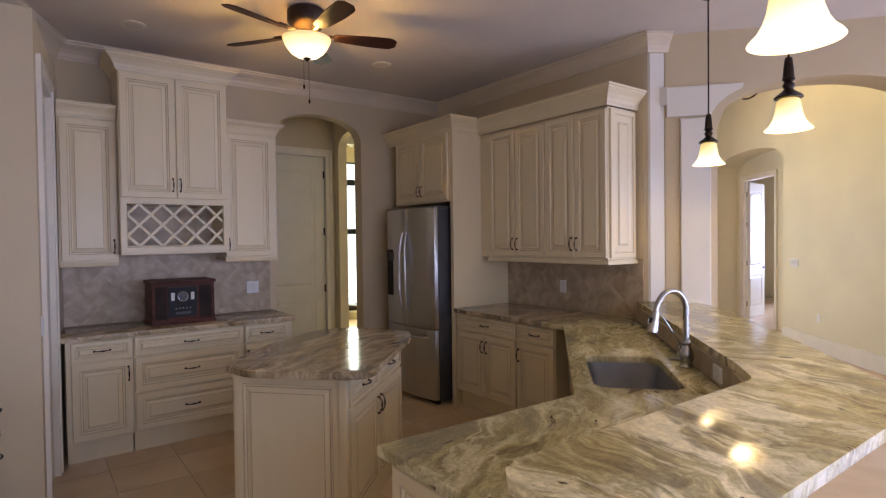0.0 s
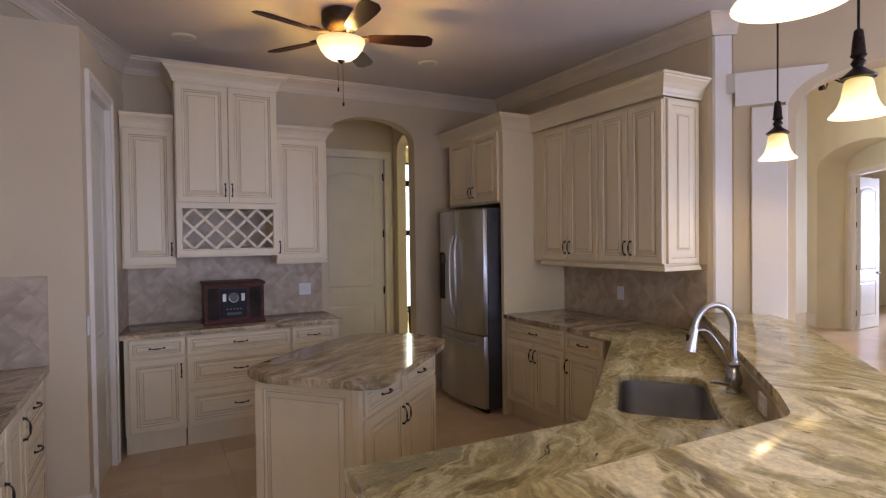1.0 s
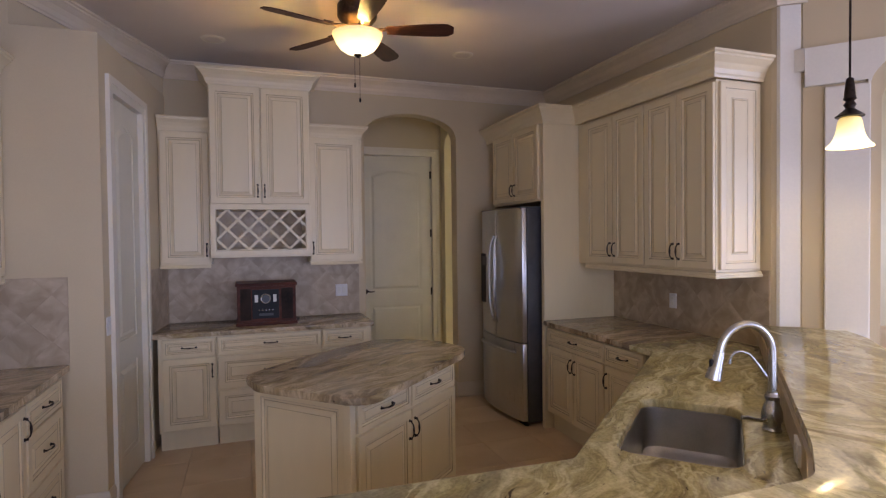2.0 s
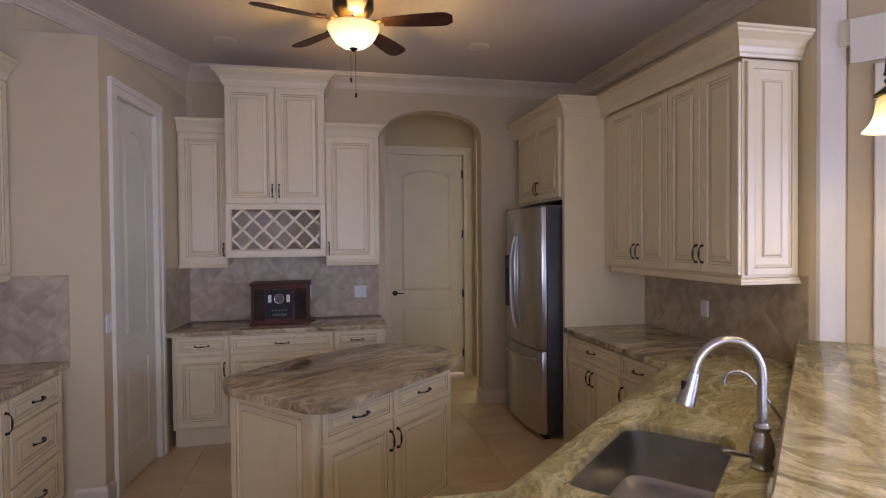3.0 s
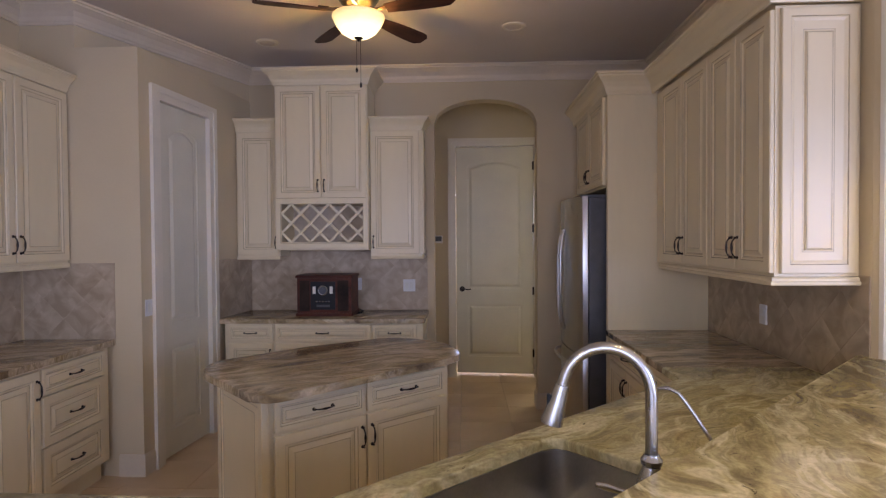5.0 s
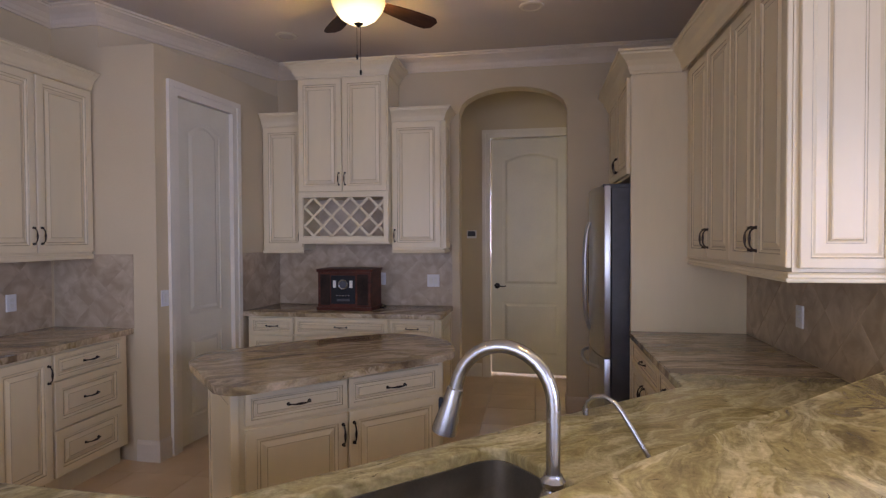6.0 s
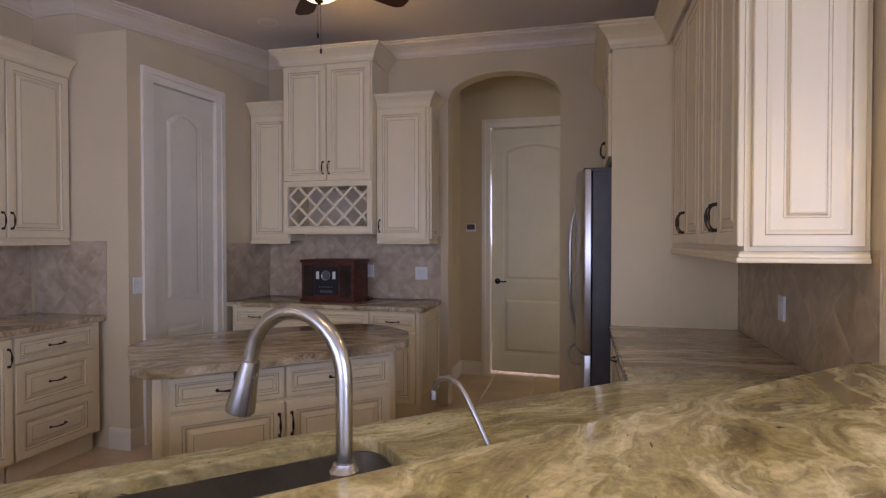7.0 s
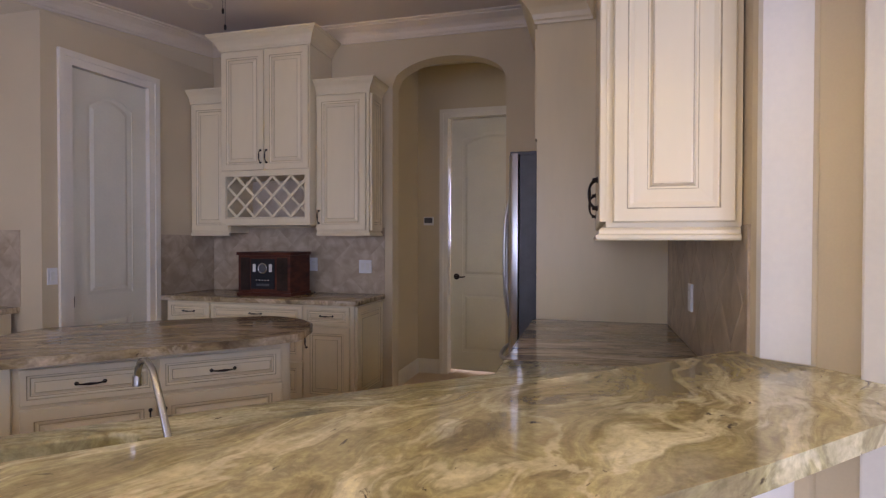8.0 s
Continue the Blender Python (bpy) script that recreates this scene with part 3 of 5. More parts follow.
def panel_door(bm, w, h, t=0.04, arch=0.07):
    """Two-panel interior door, facing -y, from x=0; the upper panel has an arched head."""
    s, rail = 0.13, 0.93
    box(bm, 0, w, 0.008, t, 0, h)
    # stiles and rails stand proud of the sunk panels
    lo, hi = (0.20, rail - 0.09), (rail + 0.09, h - 0.15)
    box(bm, 0, s, 0, 0.008, 0, h)
    box(bm, w - s, w, 0, 0.008, 0, h)
    box(bm, s, w - s, 0, 0.008, 0, lo[0])
    box(bm, s, w - s, 0, 0.008, lo[1], hi[0])
    n = 10
    pts = [(s + (w - 2 * s) * i / n, hi[1] - arch * (2 * i / n - 1) ** 2) for i in range(n + 1)]
    for (xa, za), (xb, zb) in zip(pts, pts[1:]):
        f = [bm.verts.new(p) for p in ((xa, 0, za), (xb, 0, zb), (xb, 0, h), (xa, 0, h))]
        bm.faces.new(f)
        g = [bm.verts.new(p) for p in ((xa, 0, za), (xb, 0, zb), (xb, 0.008, zb), (xa, 0.008, za))]
        bm.faces.new(g)
    return bm


def raised(bm, x, z, w, h, arch=0.0):
    return ring_panel(bm, x, z, w, h, [(0, -0.006, 0), (0.028, -0.008, 0), (0.05, 0.001, 0), (0.055, 0.003, 0)], arch)


def lever(parent, x, z, flip=1):
    bm = lathe(bmesh.new(), [(0, 0), (0.033, 0), (0.033, 0.008), (0.012, 0.012), (0.012, 0.045), (0, 0.045)], 16)
    bmesh.ops.rotate(bm, verts=bm.verts, cent=(0, 0, 0), matrix=Matrix.Rotation(radians(90), 3, "X"))
    tube(bm, [(0, -0.04, 0), (flip * 0.03, -0.046, 0.002), (flip * 0.07, -0.046, -0.004), (flip * 0.11, -0.042, 0.002)], [0.010, 0.009, 0.008, 0.007], 8)
    bmesh.ops.translate(bm, verts=bm.verts, vec=(x, 0, z))
    return part("door_handle", bm, M_BRONZE, parent, "dark bronze lever handle", True)


def hinge(parent, x, z):
    bm = tube(bmesh.new(), [(x, -0.004, z - 0.05), (x, -0.004, z + 0.05)], 0.008, 8)
    box(bm, x - 0.012, x + 0.012, -0.006, 0.0, z - 0.045, z + 0.045)
    return part("hinge", bm, M_BRONZE, parent, "dark bronze hinge")


def casing(name, m, w, h, label, face=0.09, jamb=0.12):
    bm = bmesh.new()
    for off, t0, t1 in ((0.0, -0.016, 0.0), (face * 0.55, -0.026, -0.016)):
        f0, f1 = off, face
        for a in ((-f1, -f0, FLOOR, h + f1), (w + f0, w + f1, FLOOR, h + f1), (-f0, w + f0, h + f0, h + f1)):
            box(bm, a[0], a[1], t0, t1, a[2], a[3])
    box(bm, -0.018, 0.0, 0, jamb, FLOOR, h + 0.018)
    box(bm, w, w + 0.018, 0, jamb, FLOOR, h + 0.018)
    box(bm, 0, w, 0, jamb, h, h + 0.018)
    o = structure(name, bm, M_TRIM, label, "door casing")
    o.matrix_basis = m
    return o


# passage door, ajar, hinged at its right
casing("trim_door_passage", pose(5.44, 8.42, 0), 0.935, 2.71, "off-white stepped casing of the passage door")
d1 = thing("door_1", pose(6.37, 8.455, -0.025, 0, 0, -4.5), "off-white two-panel passage door standing slightly ajar", "door", kind="structure")
bm = panel_door(bmesh.new(), 0.925, 2.73)
bmesh.ops.translate(bm, verts=bm.verts, vec=(-0.925, 0, 0))
leaf = part("leaf", bm, M_DOOR, d1)
bm = raised(bmesh.new(), -0.925 + 0.13, 1.02, 0.665, 1.56, 0.07)
raised(bm, -0.925 + 0.13, 0.20, 0.665, 0.64)
part("panel", bm, M_DOOR, d1)
lever(d1, -0.86, 1.02)
for z in (0.25, 1.0, 1.75, 2.5):
    hinge(d1, -0.004, z)
# room behind the passage door, made bright by an added fill lamp
wall_box("wall_behind_door", 4.9, 6.5, 10.4, 10.5, 0, CEIL, M_WALL, "pale wall of the room behind the passage door")
wall_box("wall_behind_left", 4.8, 4.9, 8.42, 10.5, 0, CEIL, M_WALL, "pale side wall of the room behind the passage door")
# unseen fill, added to brighten the gap under the door; no window built
window_light("fill_light_laundry", (5.7, 10.35, 1.6), (5.7, 8, 1.2), 1.0, 1.4, 80, DAY)
structure("ceiling_laundry", B(4.8, 6.5, 8.6, 10.5, CEIL, CEIL + 0.1), M_CEIL, "painted ceiling behind the passage door", "ceiling")

# pantry door
mp = PW @ pose(PD0, 0, 0)
casing("trim_door_pantry", mp, PD1 - PD0, PDZ, "off-white stepped casing of the pantry door", 0.10)
d2 = thing("door_2", mp @ pose(0.003, 0.022, FLOOR + 0.012), "off-white two-panel pantry door, closed", "door", kind="structure")
part("leaf", panel_door(bmesh.new(), PD1 - PD0 - 0.006, PDZ - FLOOR - 0.016), M_DOOR, d2)
bm = raised(bmesh.new(), 0.13, 1.02, 0.372, 1.525, 0.07)
raised(bm, 0.13, 0.20, 0.372, 0.64)
part("panel", bm, M_DOOR, d2)
part("latch", B(0.008, 0.022, -0.012, 0.0, 0.94, 1.02, bevel=0.003), M_BRONZE, d2, "dark bronze latch")

# niche door, standing open
casing("trim_door_niche", m_far @ pose(0.68, 0.45, 0), 1.15, 2.66, "off-white casing of the niche door")
d3 = thing("door_3", m_far @ pose(0.70, 0.50, FLOOR + 0.012, 0, 0, 134), "off-white panel door standing open in the niche", "door", kind="structure")
part("leaf", panel_door(bmesh.new(), 0.9, 2.69), M_DOOR, d3)
bm = raised(bmesh.new(), 0.13, 1.02, 0.64, 1.52, 0.07)
raised(bm, 0.13, 0.20, 0.64, 0.64)
part("panel", bm, M_DOOR, d3)
lever(d3, 0.83, 0.98, -1)
for z in (0.3, 1.1, 1.85, 2.45):
    hinge(d3, 0.0, z)


# ---- cabinets ----
RINGS = [(0, 0, 0), (0, 0.017, 0), (0.004, 0.021, 0), (0.050, 0.021, 0), (0.054, 0.0165, 1), (0.060, 0.0165, 0), (0.066, 0.012, 0), (0.071, 0.011, 1), (0.078, 0.011, 0), (0.098, 0.0185, 0), (0.102, 0.0195, 1), (0.106, 0.0195, 0)]
RINGS_E = [(0, 0, 0), (0, 0.017, 0), (0.004, 0.021, 0), (0.040, 0.021, 0), (0.044, 0.0165, 1), (0.049, 0.0165, 0), (0.060, 0.012, 0), (0.098, 0.010, 0), (0.101, 0.009, 1), (0.106, 0.009, 0), (0.112, 0.018, 0), (0.116, 0.0185, 1), (0.120, 0.0195, 0)]
RINGS_D = [(0, 0, 0), (0, 0.017, 0), (0.004, 0.021, 0), (0.026, 0.021, 0), (0.029, 0.0165, 1), (0.033, 0.0165, 0), (0.037, 0.012, 0), (0.040, 0.011, 1), (0.044, 0.011, 0), (0.054, 0.0185, 0), (0.057, 0.0195, 1), (0.060, 0.0195, 0)]


def pull(parent, x, z, y, upright, length=0.105):
    """Bow pull with a swelling at mid length and flared feet."""
    n, pts, rad = 12, [], []
    for i in range(n + 1):
        s = i / n * 2 - 1
        pts.append((0, -0.030 + 0.024 * s ** 4 * (1 if abs(s) < 1 else 1), s * length / 2))
        rad.append(0.0036 + 0.0030 * math.exp(-(s / 0.35) ** 2))
    bm = tube(bmesh.new(), [(0, -0.004, -length / 2)] + pts[1:-1] + [(0, -0.004, length / 2)], [0.004] + rad[1:-1] + [0.004], 8)
    for s in (-1, 1):
        r = lathe(bmesh.new(), [(0, 0), (0.009, 0), (0.0085, 0.004), (0.0045, 0.009), (0.0052, 0.018), (0.0, 0.021)], 10)
        bmesh.ops.rotate(r, verts=r.verts, cent=(0, 0, 0), matrix=Matrix.Rotation(radians(90), 3, "X"))
        bmesh.ops.translate(r, verts=r.verts, vec=(0, 0, s * length / 2))
        me = bpy.data.meshes.new("tmp")
        r.to_mesh(me)
        r.free()
        bm.from_mesh(me)
        bpy.data.meshes.remove(me)
    if not upright:
        bmesh.ops.rotate(bm, verts=bm.verts, cent=(0, 0, 0), matrix=Matrix.Rotation(radians(90), 3, "Y"))
    bmesh.ops.translate(bm, verts=bm.verts, vec=(x, y, z))
    return part("handle", bm, M_BRONZE, parent, "dark bronze bow pull", True)


def front(kind, parent, x, z, w, h, hand=""):
    """A door or drawer front, standing 21 mm proud of y=0. hand: side and height of its pull (l/r + t/b), or m for the middle."""
    g = 0.0025
    rings = RINGS_D if kind == "drawer" and h < 0.22 else RINGS
    if min(w, h) < 0.24:
        rings = RINGS_D
    bm = ring_panel(bmesh.new(), x + g, z + g, w - 2 * g, h - 2 * g, rings)
    o = part(kind, bm, [M_CAB, M_GLAZE], parent)
    if hand:
        if kind == "drawer":
            pull(o, x + w / 2, z + h / 2, -0.0195, False)
        else:
            px = x + 0.028 if hand[0] == "l" else x + w - 0.028
            pz = z + h - 0.115 if hand[1] == "t" else z + 0.115
            pull(o, px, pz, -0.021, True)
    return o


def cabinet(name, m, w, d, z0, z1, fronts, label, category="cabinet", group="", toe=0.0, side=(), hollow=None, end=RINGS):
    """A cabinet unit: local x along its front, which faces -y at y=0; fronts: (kind, x, z, w, h, hand)."""
    t = thing(name, m, label, category, group)
    bm = bmesh.new()
    if hollow:
        hx0, hx1, hz0, hz1 = hollow
        box(bm, 0, w, 0, d, hz1, z1)
        part("rack_floor", B(0, w, 0, d, z0, hz0), M_CAB, t)
        part("rack_side", B(0, hx0, 0, d, hz0 + 0.0005, hz1 - 0.0005), M_CAB, t)
        part("rack_side", B(hx1, w, 0, d, hz0 + 0.0005, hz1 - 0.0005), M_CAB, t)
        part("rack_back", B(hx0, hx1, d - 0.02, d, hz0, hz1), M_INNER, t)
    else:
        box(bm, 0, w, 0, d, (z0 + toe) or FLOOR, z1)
    part("body", bm, [M_CAB, M_INNER], t)
    if toe:
        part("toe_kick", B(0.004, w - 0.004, 0.06, d - 0.01, FLOOR, z0 + toe - 0.001), M_CAB, t)
    for f in fronts:
        front(f[0], t, *f[1:])
    for s in side:
        bm = ring_panel(bmesh.new(), 0.02, z0 + toe + 0.015, d - 0.04, z1 - z0 - toe - 0.03, end)
        o = part("end_panel", bm, [M_CAB, M_GLAZE], t)
        o.matrix_basis = pose(w, 0, 0, 0, 0, 90) if s == "r" else pose(0, d, 0, 0, 0, -90)
    return t


CT = 0.877  # underside of the counters
# --- hutch on the back wall
HB = pose(3.42, 6.60, 0)
U1, U2, U3 = 0.445, 0.86, 0.43
cabinet("base_cabinet", HB, U1 - 0.003, 0.585, 0, CT, [("drawer", 0.03, 0.715, U1 - 0.04, 0.15, "m"), ("door", 0.03, 0.115, U1 - 0.04, 0.59, "rt")], "cream glazed base cabinet with one drawer and one door", group="hutch base units", toe=0.10)
cabinet("base_cabinet", HB @ pose(U1, 0, 0), U2 - 0.003, 0.585, 0, CT, [("drawer", 0.005, 0.715, U2 - 0.013, 0.15, "m"), ("drawer", 0.005, 0.425, U2 - 0.013, 0.28, "m"), ("drawer", 0.005, 0.115, U2 - 0.013, 0.30, "m")], "cream glazed base cabinet with three wide drawers", group="hutch base units", toe=0.10)
cabinet("base_cabinet", HB @ pose(U1 + U2, 0, 0), U3, 0.585, 0, CT, [("drawer", 0.005, 0.715, U3 - 0.035, 0.15, "m"), ("door", 0.005, 0.115, U3 - 0.035, 0.59, "lt")], "cream glazed base cabinet with one drawer and one door", group="hutch base units", toe=0.10, side=("r",))
ST = 2.63
cabinet("wall_cabinet", pose(3.41, 6.915, 0), 0.408, 0.28, 1.455, ST, [("door", 0.012, 1.47, 0.39, ST - 1.49, "rb")], "tall cream glazed wall cabinet with one door", group="hutch wall units")
cabinet("wall_cabinet", pose(4.672, 6.915, 0), 0.475, 0.28, 1.455, ST, [("door", 0.0, 1.47, 0.455, ST - 1.49, "lb")], "tall cream glazed wall cabinet with one door", group="hutch wall units", side=("r",))
hz = cabinet("hutch_cabinet", pose(3.82, 6.80, 0), 0.85, 0.395, 1.515, 3.02, [("door", 0.005, 1.985, 0.418, 1.02, "rb"), ("door", 0.425, 1.985, 0.418, 1.02, "lb")], "raised cream hutch cabinet with two doors over a lattice wine rack", hollow=(0.05, 0.80, 1.585, 1.935))
bm = bmesh.new()
# lattice: two layers of diagonal bars
W0, W1, Z0, Z1 = 0.05, 0.80, 1.585, 1.935
for layer, sgn in ((0.0, 1), (0.009, -1)):
    for i in range(-4, 9):
        cx = W0 + i * 0.175 + (0.088 if sgn > 0 else 0.0875)
        hh = (Z1 - Z0)
        a, b = (cx - sgn * hh / 2 * 1.0, Z0), (cx + sgn * hh / 2 * 1.0, Z1)
        if a[0] > b[0]:
            a, b = b, a
        dx, dz = b[0] - a[0], b[1] - a[1]
        ln = math.hypot(dx, dz)
        nx, nz = -dz / ln * 0.0105, dx / ln * 0.0105
        q = clip_poly([(a[0] + nx, a[1] + nz), (a[0] - nx, a[1] - nz), (b[0] - nx, b[1] - nz), (b[0] + nx, b[1] + nz)], W0, W1, Z0, Z1)
        if q:
            lo = [bm.verts.new((x, layer + 0.004, z)) for x, z in q]
            hi = [bm.verts.new((x, layer + 0.0125, z)) for x, z in q]
            bm.faces.new(lo)
            bm.faces.new(hi[::-1])
            for k in range(len(q)):
                bm.faces.new((lo[k], lo[(k + 1) % len(q)], hi[(k + 1) % len(q)], hi[k]))
part("wine_lattice", bm, M_CAB, hz, "criss-cross cream wine lattice")
bm = ring_panel(bmesh.new(), 0.0, 1.53, 0.85, 0.45, [(0, 0, 0), (0, 0.012, 0), (0.003, 0.014, 0), (0.044, 0.014, 0), (0.047, 0.010, 1)])
for f in list(bm.faces):
    if len(f.verts) == 4 and abs(f.calc_area() - (0.85 - 0.094) * (0.45 - 0.094)) < 1e-3:
        bm.faces.remove(f)
part("rack_frame", bm, [M_CAB, M_GLAZE], hz)
CC = lambda z, h=0.125, out=0.085: crown_profile(z, h, out)
part("crown", sweep(bmesh.new(), [(0, 0.39), (0, -0.003), (0.85, -0.003), (0.85, 0.39)], CC(3.015, 0.135, 0.095)), M_CAB, hz)
for n, x0, x1 in (("l", 3.41, 3.815), ("r", 4.673, 5.147)):
    path = [(x0, 6.91), (x1, 6.91)] if n == "l" else [(x0, 6.91), (x1, 6.91), (x1, 7.195)]
    tagged(obj("cabinet_crown", sweep(bmesh.new(), path, CC(ST - 0.012, 0.115, 0.075)), M_CAB), "cream crown moulding on a side wall cabinet", "crown moulding", "hutch crowns")
    path = [(x0, 6.915), (x1, 6.915)] if n == "l" else [(x0, 6.915), (x1, 6.915), (x1, 7.195)]
    tagged(obj("light_rail", sweep(bmesh.new(), path, [(0, 1.425), (0.012, 1.425), (0.016, 1.437), (0.012, 1.448), (0.004, 1.455), (0, 1.455)]), M_CAB), "cream light rail under a side wall cabinet", "trim", "hutch rails")

# --- fridge surround and right wall run
RW = lambda x, y: pose(x, y, 0, 0, 0, ROT_R)
FX = 6.615
fcab = cabinet("fridge_cabinet", RW(FX, 7.03), 0.995, 0.74, 1.99, 2.70, [("door", 0.012, 2.005, 0.48, 0.68, "rb"), ("door", 0.495, 2.005, 0.48, 0.68, "lb")], "cream glazed cabinet and tall side panel round the refrigerator")
part("side_panel", B(0.998, 1.045, 0.0, 0.743, FLOOR, 2.70, bevel=0.002), M_CAB, fcab, "tall plain cream panel")
cabinet("wall_cabinet", RW(6.975, 5.845), 0.765, 0.38, 1.425, 2.67, [("door", 0.002, 1.44, 0.379, 1.215, "rb"), ("door", 0.384, 1.44, 0.379, 1.215, "lb")], "cream glazed wall cabinet with two tall doors", group="wall units by the sink")
cabinet("wall_cabinet", RW(6.975, 5.078), 0.665, 0.38, 1.425, 2.67, [("door", 0.002, 1.44, 0.33, 1.215, "rb"), ("door", 0.333, 1.44, 0.33, 1.215, "lb")], "cream glazed wall cabinet with two doors and a panelled end", group="wall units by the sink", side=("r",), end=RINGS_E)
tagged(obj("filler_strip", B(6.98, XR - 0.002, 5.848, 5.983, 1.425, 2.67), M_CAB), "cream filler between wall cabinet and fridge panel", "filler")
bm = sweep(bmesh.new(), [(FX, 7.19), (FX, 5.983), (6.95, 5.983), (6.95, 4.40), (XR - 0.004, 4.40)], CC(2.675, 0.15, 0.10))
tagged(obj("cabinet_crown", bm, M_CAB), "cream crown moulding along the sink wall cabinets", "crown moulding")
bm = sweep(bmesh.new(), [(6.965, 5.845), (6.965, 4.405), (XR - 0.012, 4.405)], [(0, 1.385), (0.016, 1.385), (0.020, 1.391), (0.020, 1.400), (0.012, 1.405), (0.012, 1.415), (0.004, 1.424), (0, 1.424)])
tagged(obj("light_rail", bm, M_CAB), "cream stepped light rail under the wall cabinets", "trim")
cabinet("base_cabinet", RW(6.64, 5.98), 0.86, 0.71, 0, CT, [("drawer", 0.03, 0.715, 0.825, 0.15, "m"), ("door", 0.03, 0.115, 0.41, 0.59, "rt"), ("door", 0.443, 0.115, 0.41, 0.59, "lt")], "cream glazed base cabinet with a drawer over two doors", group="base units by the sink", toe=0.10)
cabinet("base_cabinet", RW(6.64, 5.118), 0.44, 0.71, 0, CT, [("drawer", 0.004, 0.715, 0.43, 0.15, "m"), ("door", 0.004, 0.115, 0.43, 0.59, "lt")], "cream glazed base cabinet with a drawer over one door", group="base units by the sink", toe=0.10)

# --- diagonal sink run and peninsula
DU = Vector((0.716, 0.698))
bm = prism(bmesh.new(), [(5.16, 3.215), (6.65, 4.56), (7.25, 4.66), (7.25, 4.46), (5.50, 2.85)], FLOOR, CT - 0.25)
sk = thing("sink_cabinet", pose(0, 0, 0), "cream diagonal sink base cabinet", "cabinet")
part("body", bm, M_CAB, sk)
m, L = frame_at((6.65, 4.56), (5.16, 3.215))
bm = B(0, L, 0, 0.02, 0.04, CT)
o = part("front_panel", bm, M_CAB, sk)
o.matrix_basis = m
cabinet("peninsula_cabinet", pose(5.12, 3.235, 0, 0, 0, 180), 0.92, 0.55, 0, CT, [("drawer", 0.01, 0.715, 0.44, 0.15, "m"), ("drawer", 0.455, 0.715, 0.44, 0.15, "m"), ("door", 0.01, 0.115, 0.44, 0.59, "rt"), ("door", 0.455, 0.115, 0.44, 0.59, "lt")], "cream glazed peninsula cabinet with a panelled end", toe=0.10, side=("r",))

# --- left run
LW = lambda x, y: pose(x, y, 0, 0, 0, ROT_L)
LX = 3.04
cabinet("base_cabinet", LW(LX, 4.93), 0.63, 0.62, 0, CT, [("drawer", 0.005, 0.695, 0.56, 0.165, "m"), ("drawer", 0.005, 0.39, 0.56, 0.30, "m"), ("drawer", 0.005, 0.09, 0.56, 0.295, "m")], "cream glazed base cabinet with three drawers", group="base units by the pantry", toe=0.08)
for y, kind in ((4.54, 1), (3.94, 2), (3.34, 2)):
    w = 0.385 if kind == 1 else 0.595
    cabinet("base_cabinet", LW(LX, y), w, 0.62, 0, CT, [("door", 0.005, 0.09, w - 0.01, 0.77, "rt")] if kind == 1 else [("drawer", 0.005, 0.695, w - 0.01, 0.165, "m"), ("door", 0.005, 0.09, w - 0.01, 0.60, "rt")], "cream glazed base cabinet with a tall door" if kind == 1 else "cream glazed base cabinet with a drawer over a door", group="base units by the pantry", toe=0.08)
for y, w in ((4.66, 0.93), (3.72, 0.93)):
    cabinet("wall_cabinet", LW(2.745, y), w, 0.34, 1.46, 2.66, [("door", 0.004, 1.475, w / 2 - 0.006, 1.17, "rb"), ("door", w / 2 + 0.002, 1.475, w / 2 - 0.006, 1.17, "lb")], "cream glazed wall cabinet with two tall doors", group="wall units by the pantry")
bm = sweep(bmesh.new(), [(2.75, 3.72), (2.75, 5.592)], CC(2.65, 0.12, 0.085))
tagged(obj("cabinet_crown", bm, M_CAB), "cream crown moulding along the cabinets by the pantry", "crown moulding")
bm = sweep(bmesh.new(), [(2.745, 3.72), (2.745, 5.592)], [(0, 1.425), (0.014, 1.425), (0.018, 1.44), (0.010, 1.459), (0, 1.459)])
tagged(obj("light_rail", bm, M_CAB), "cream light rail under the cabinets by the pantry", "trim")

# --- island, turned to the room
IU = 42.5
IM = pose(4.60, 4.385, 0, 0, 0, IU)
isl = cabinet("island_cabinet", IM, 1.13, 0.68, 0, CT, [("drawer", 0.025, 0.682, 0.515, 0.16, "m"), ("drawer", 0.545, 0.682, 0.555, 0.16, "m"), ("door", 0.025, 0.055, 0.515, 0.615, "rt"), ("door", 0.545, 0.055, 0.56, 0.615, "lt")], "cream glazed island cabinet with two drawers over two doors", "kitchen island", toe=0.0, side=("l", "r"))
part("corner_post", B(-0.04, 0.0, -0.02, 0.03, FLOOR, CT, bevel=0.006), M_CAB, isl)


def rounded(pts, r, n=5):
    """Round each corner of a plan outline."""
    out = []
    for i, p in enumerate(pts):
        p, a, b = Vector(p), Vector(pts[i - 1]), Vector(pts[(i + 1) % len(pts)])
        rr = min(r, (a - p).length * 0.45, (b - p).length * 0.45)
        s, e = p + (a - p).normalized() * rr, p + (b - p).normalized() * rr
        for k in range(n + 1):
            t = k / n
            out.append(tuple(s * (1 - t) ** 2 + p * 2 * t * (1 - t) + e * t * t))
    return out


def slab(name, pts, z0, z1, mat, label, r=0.05):
    bm = prism(bmesh.new(), rounded(pts, r), z0, z1, bevel=0.011, seg=3)
    return tagged(obj(name, bm, mat, smooth=True), label, "countertop")


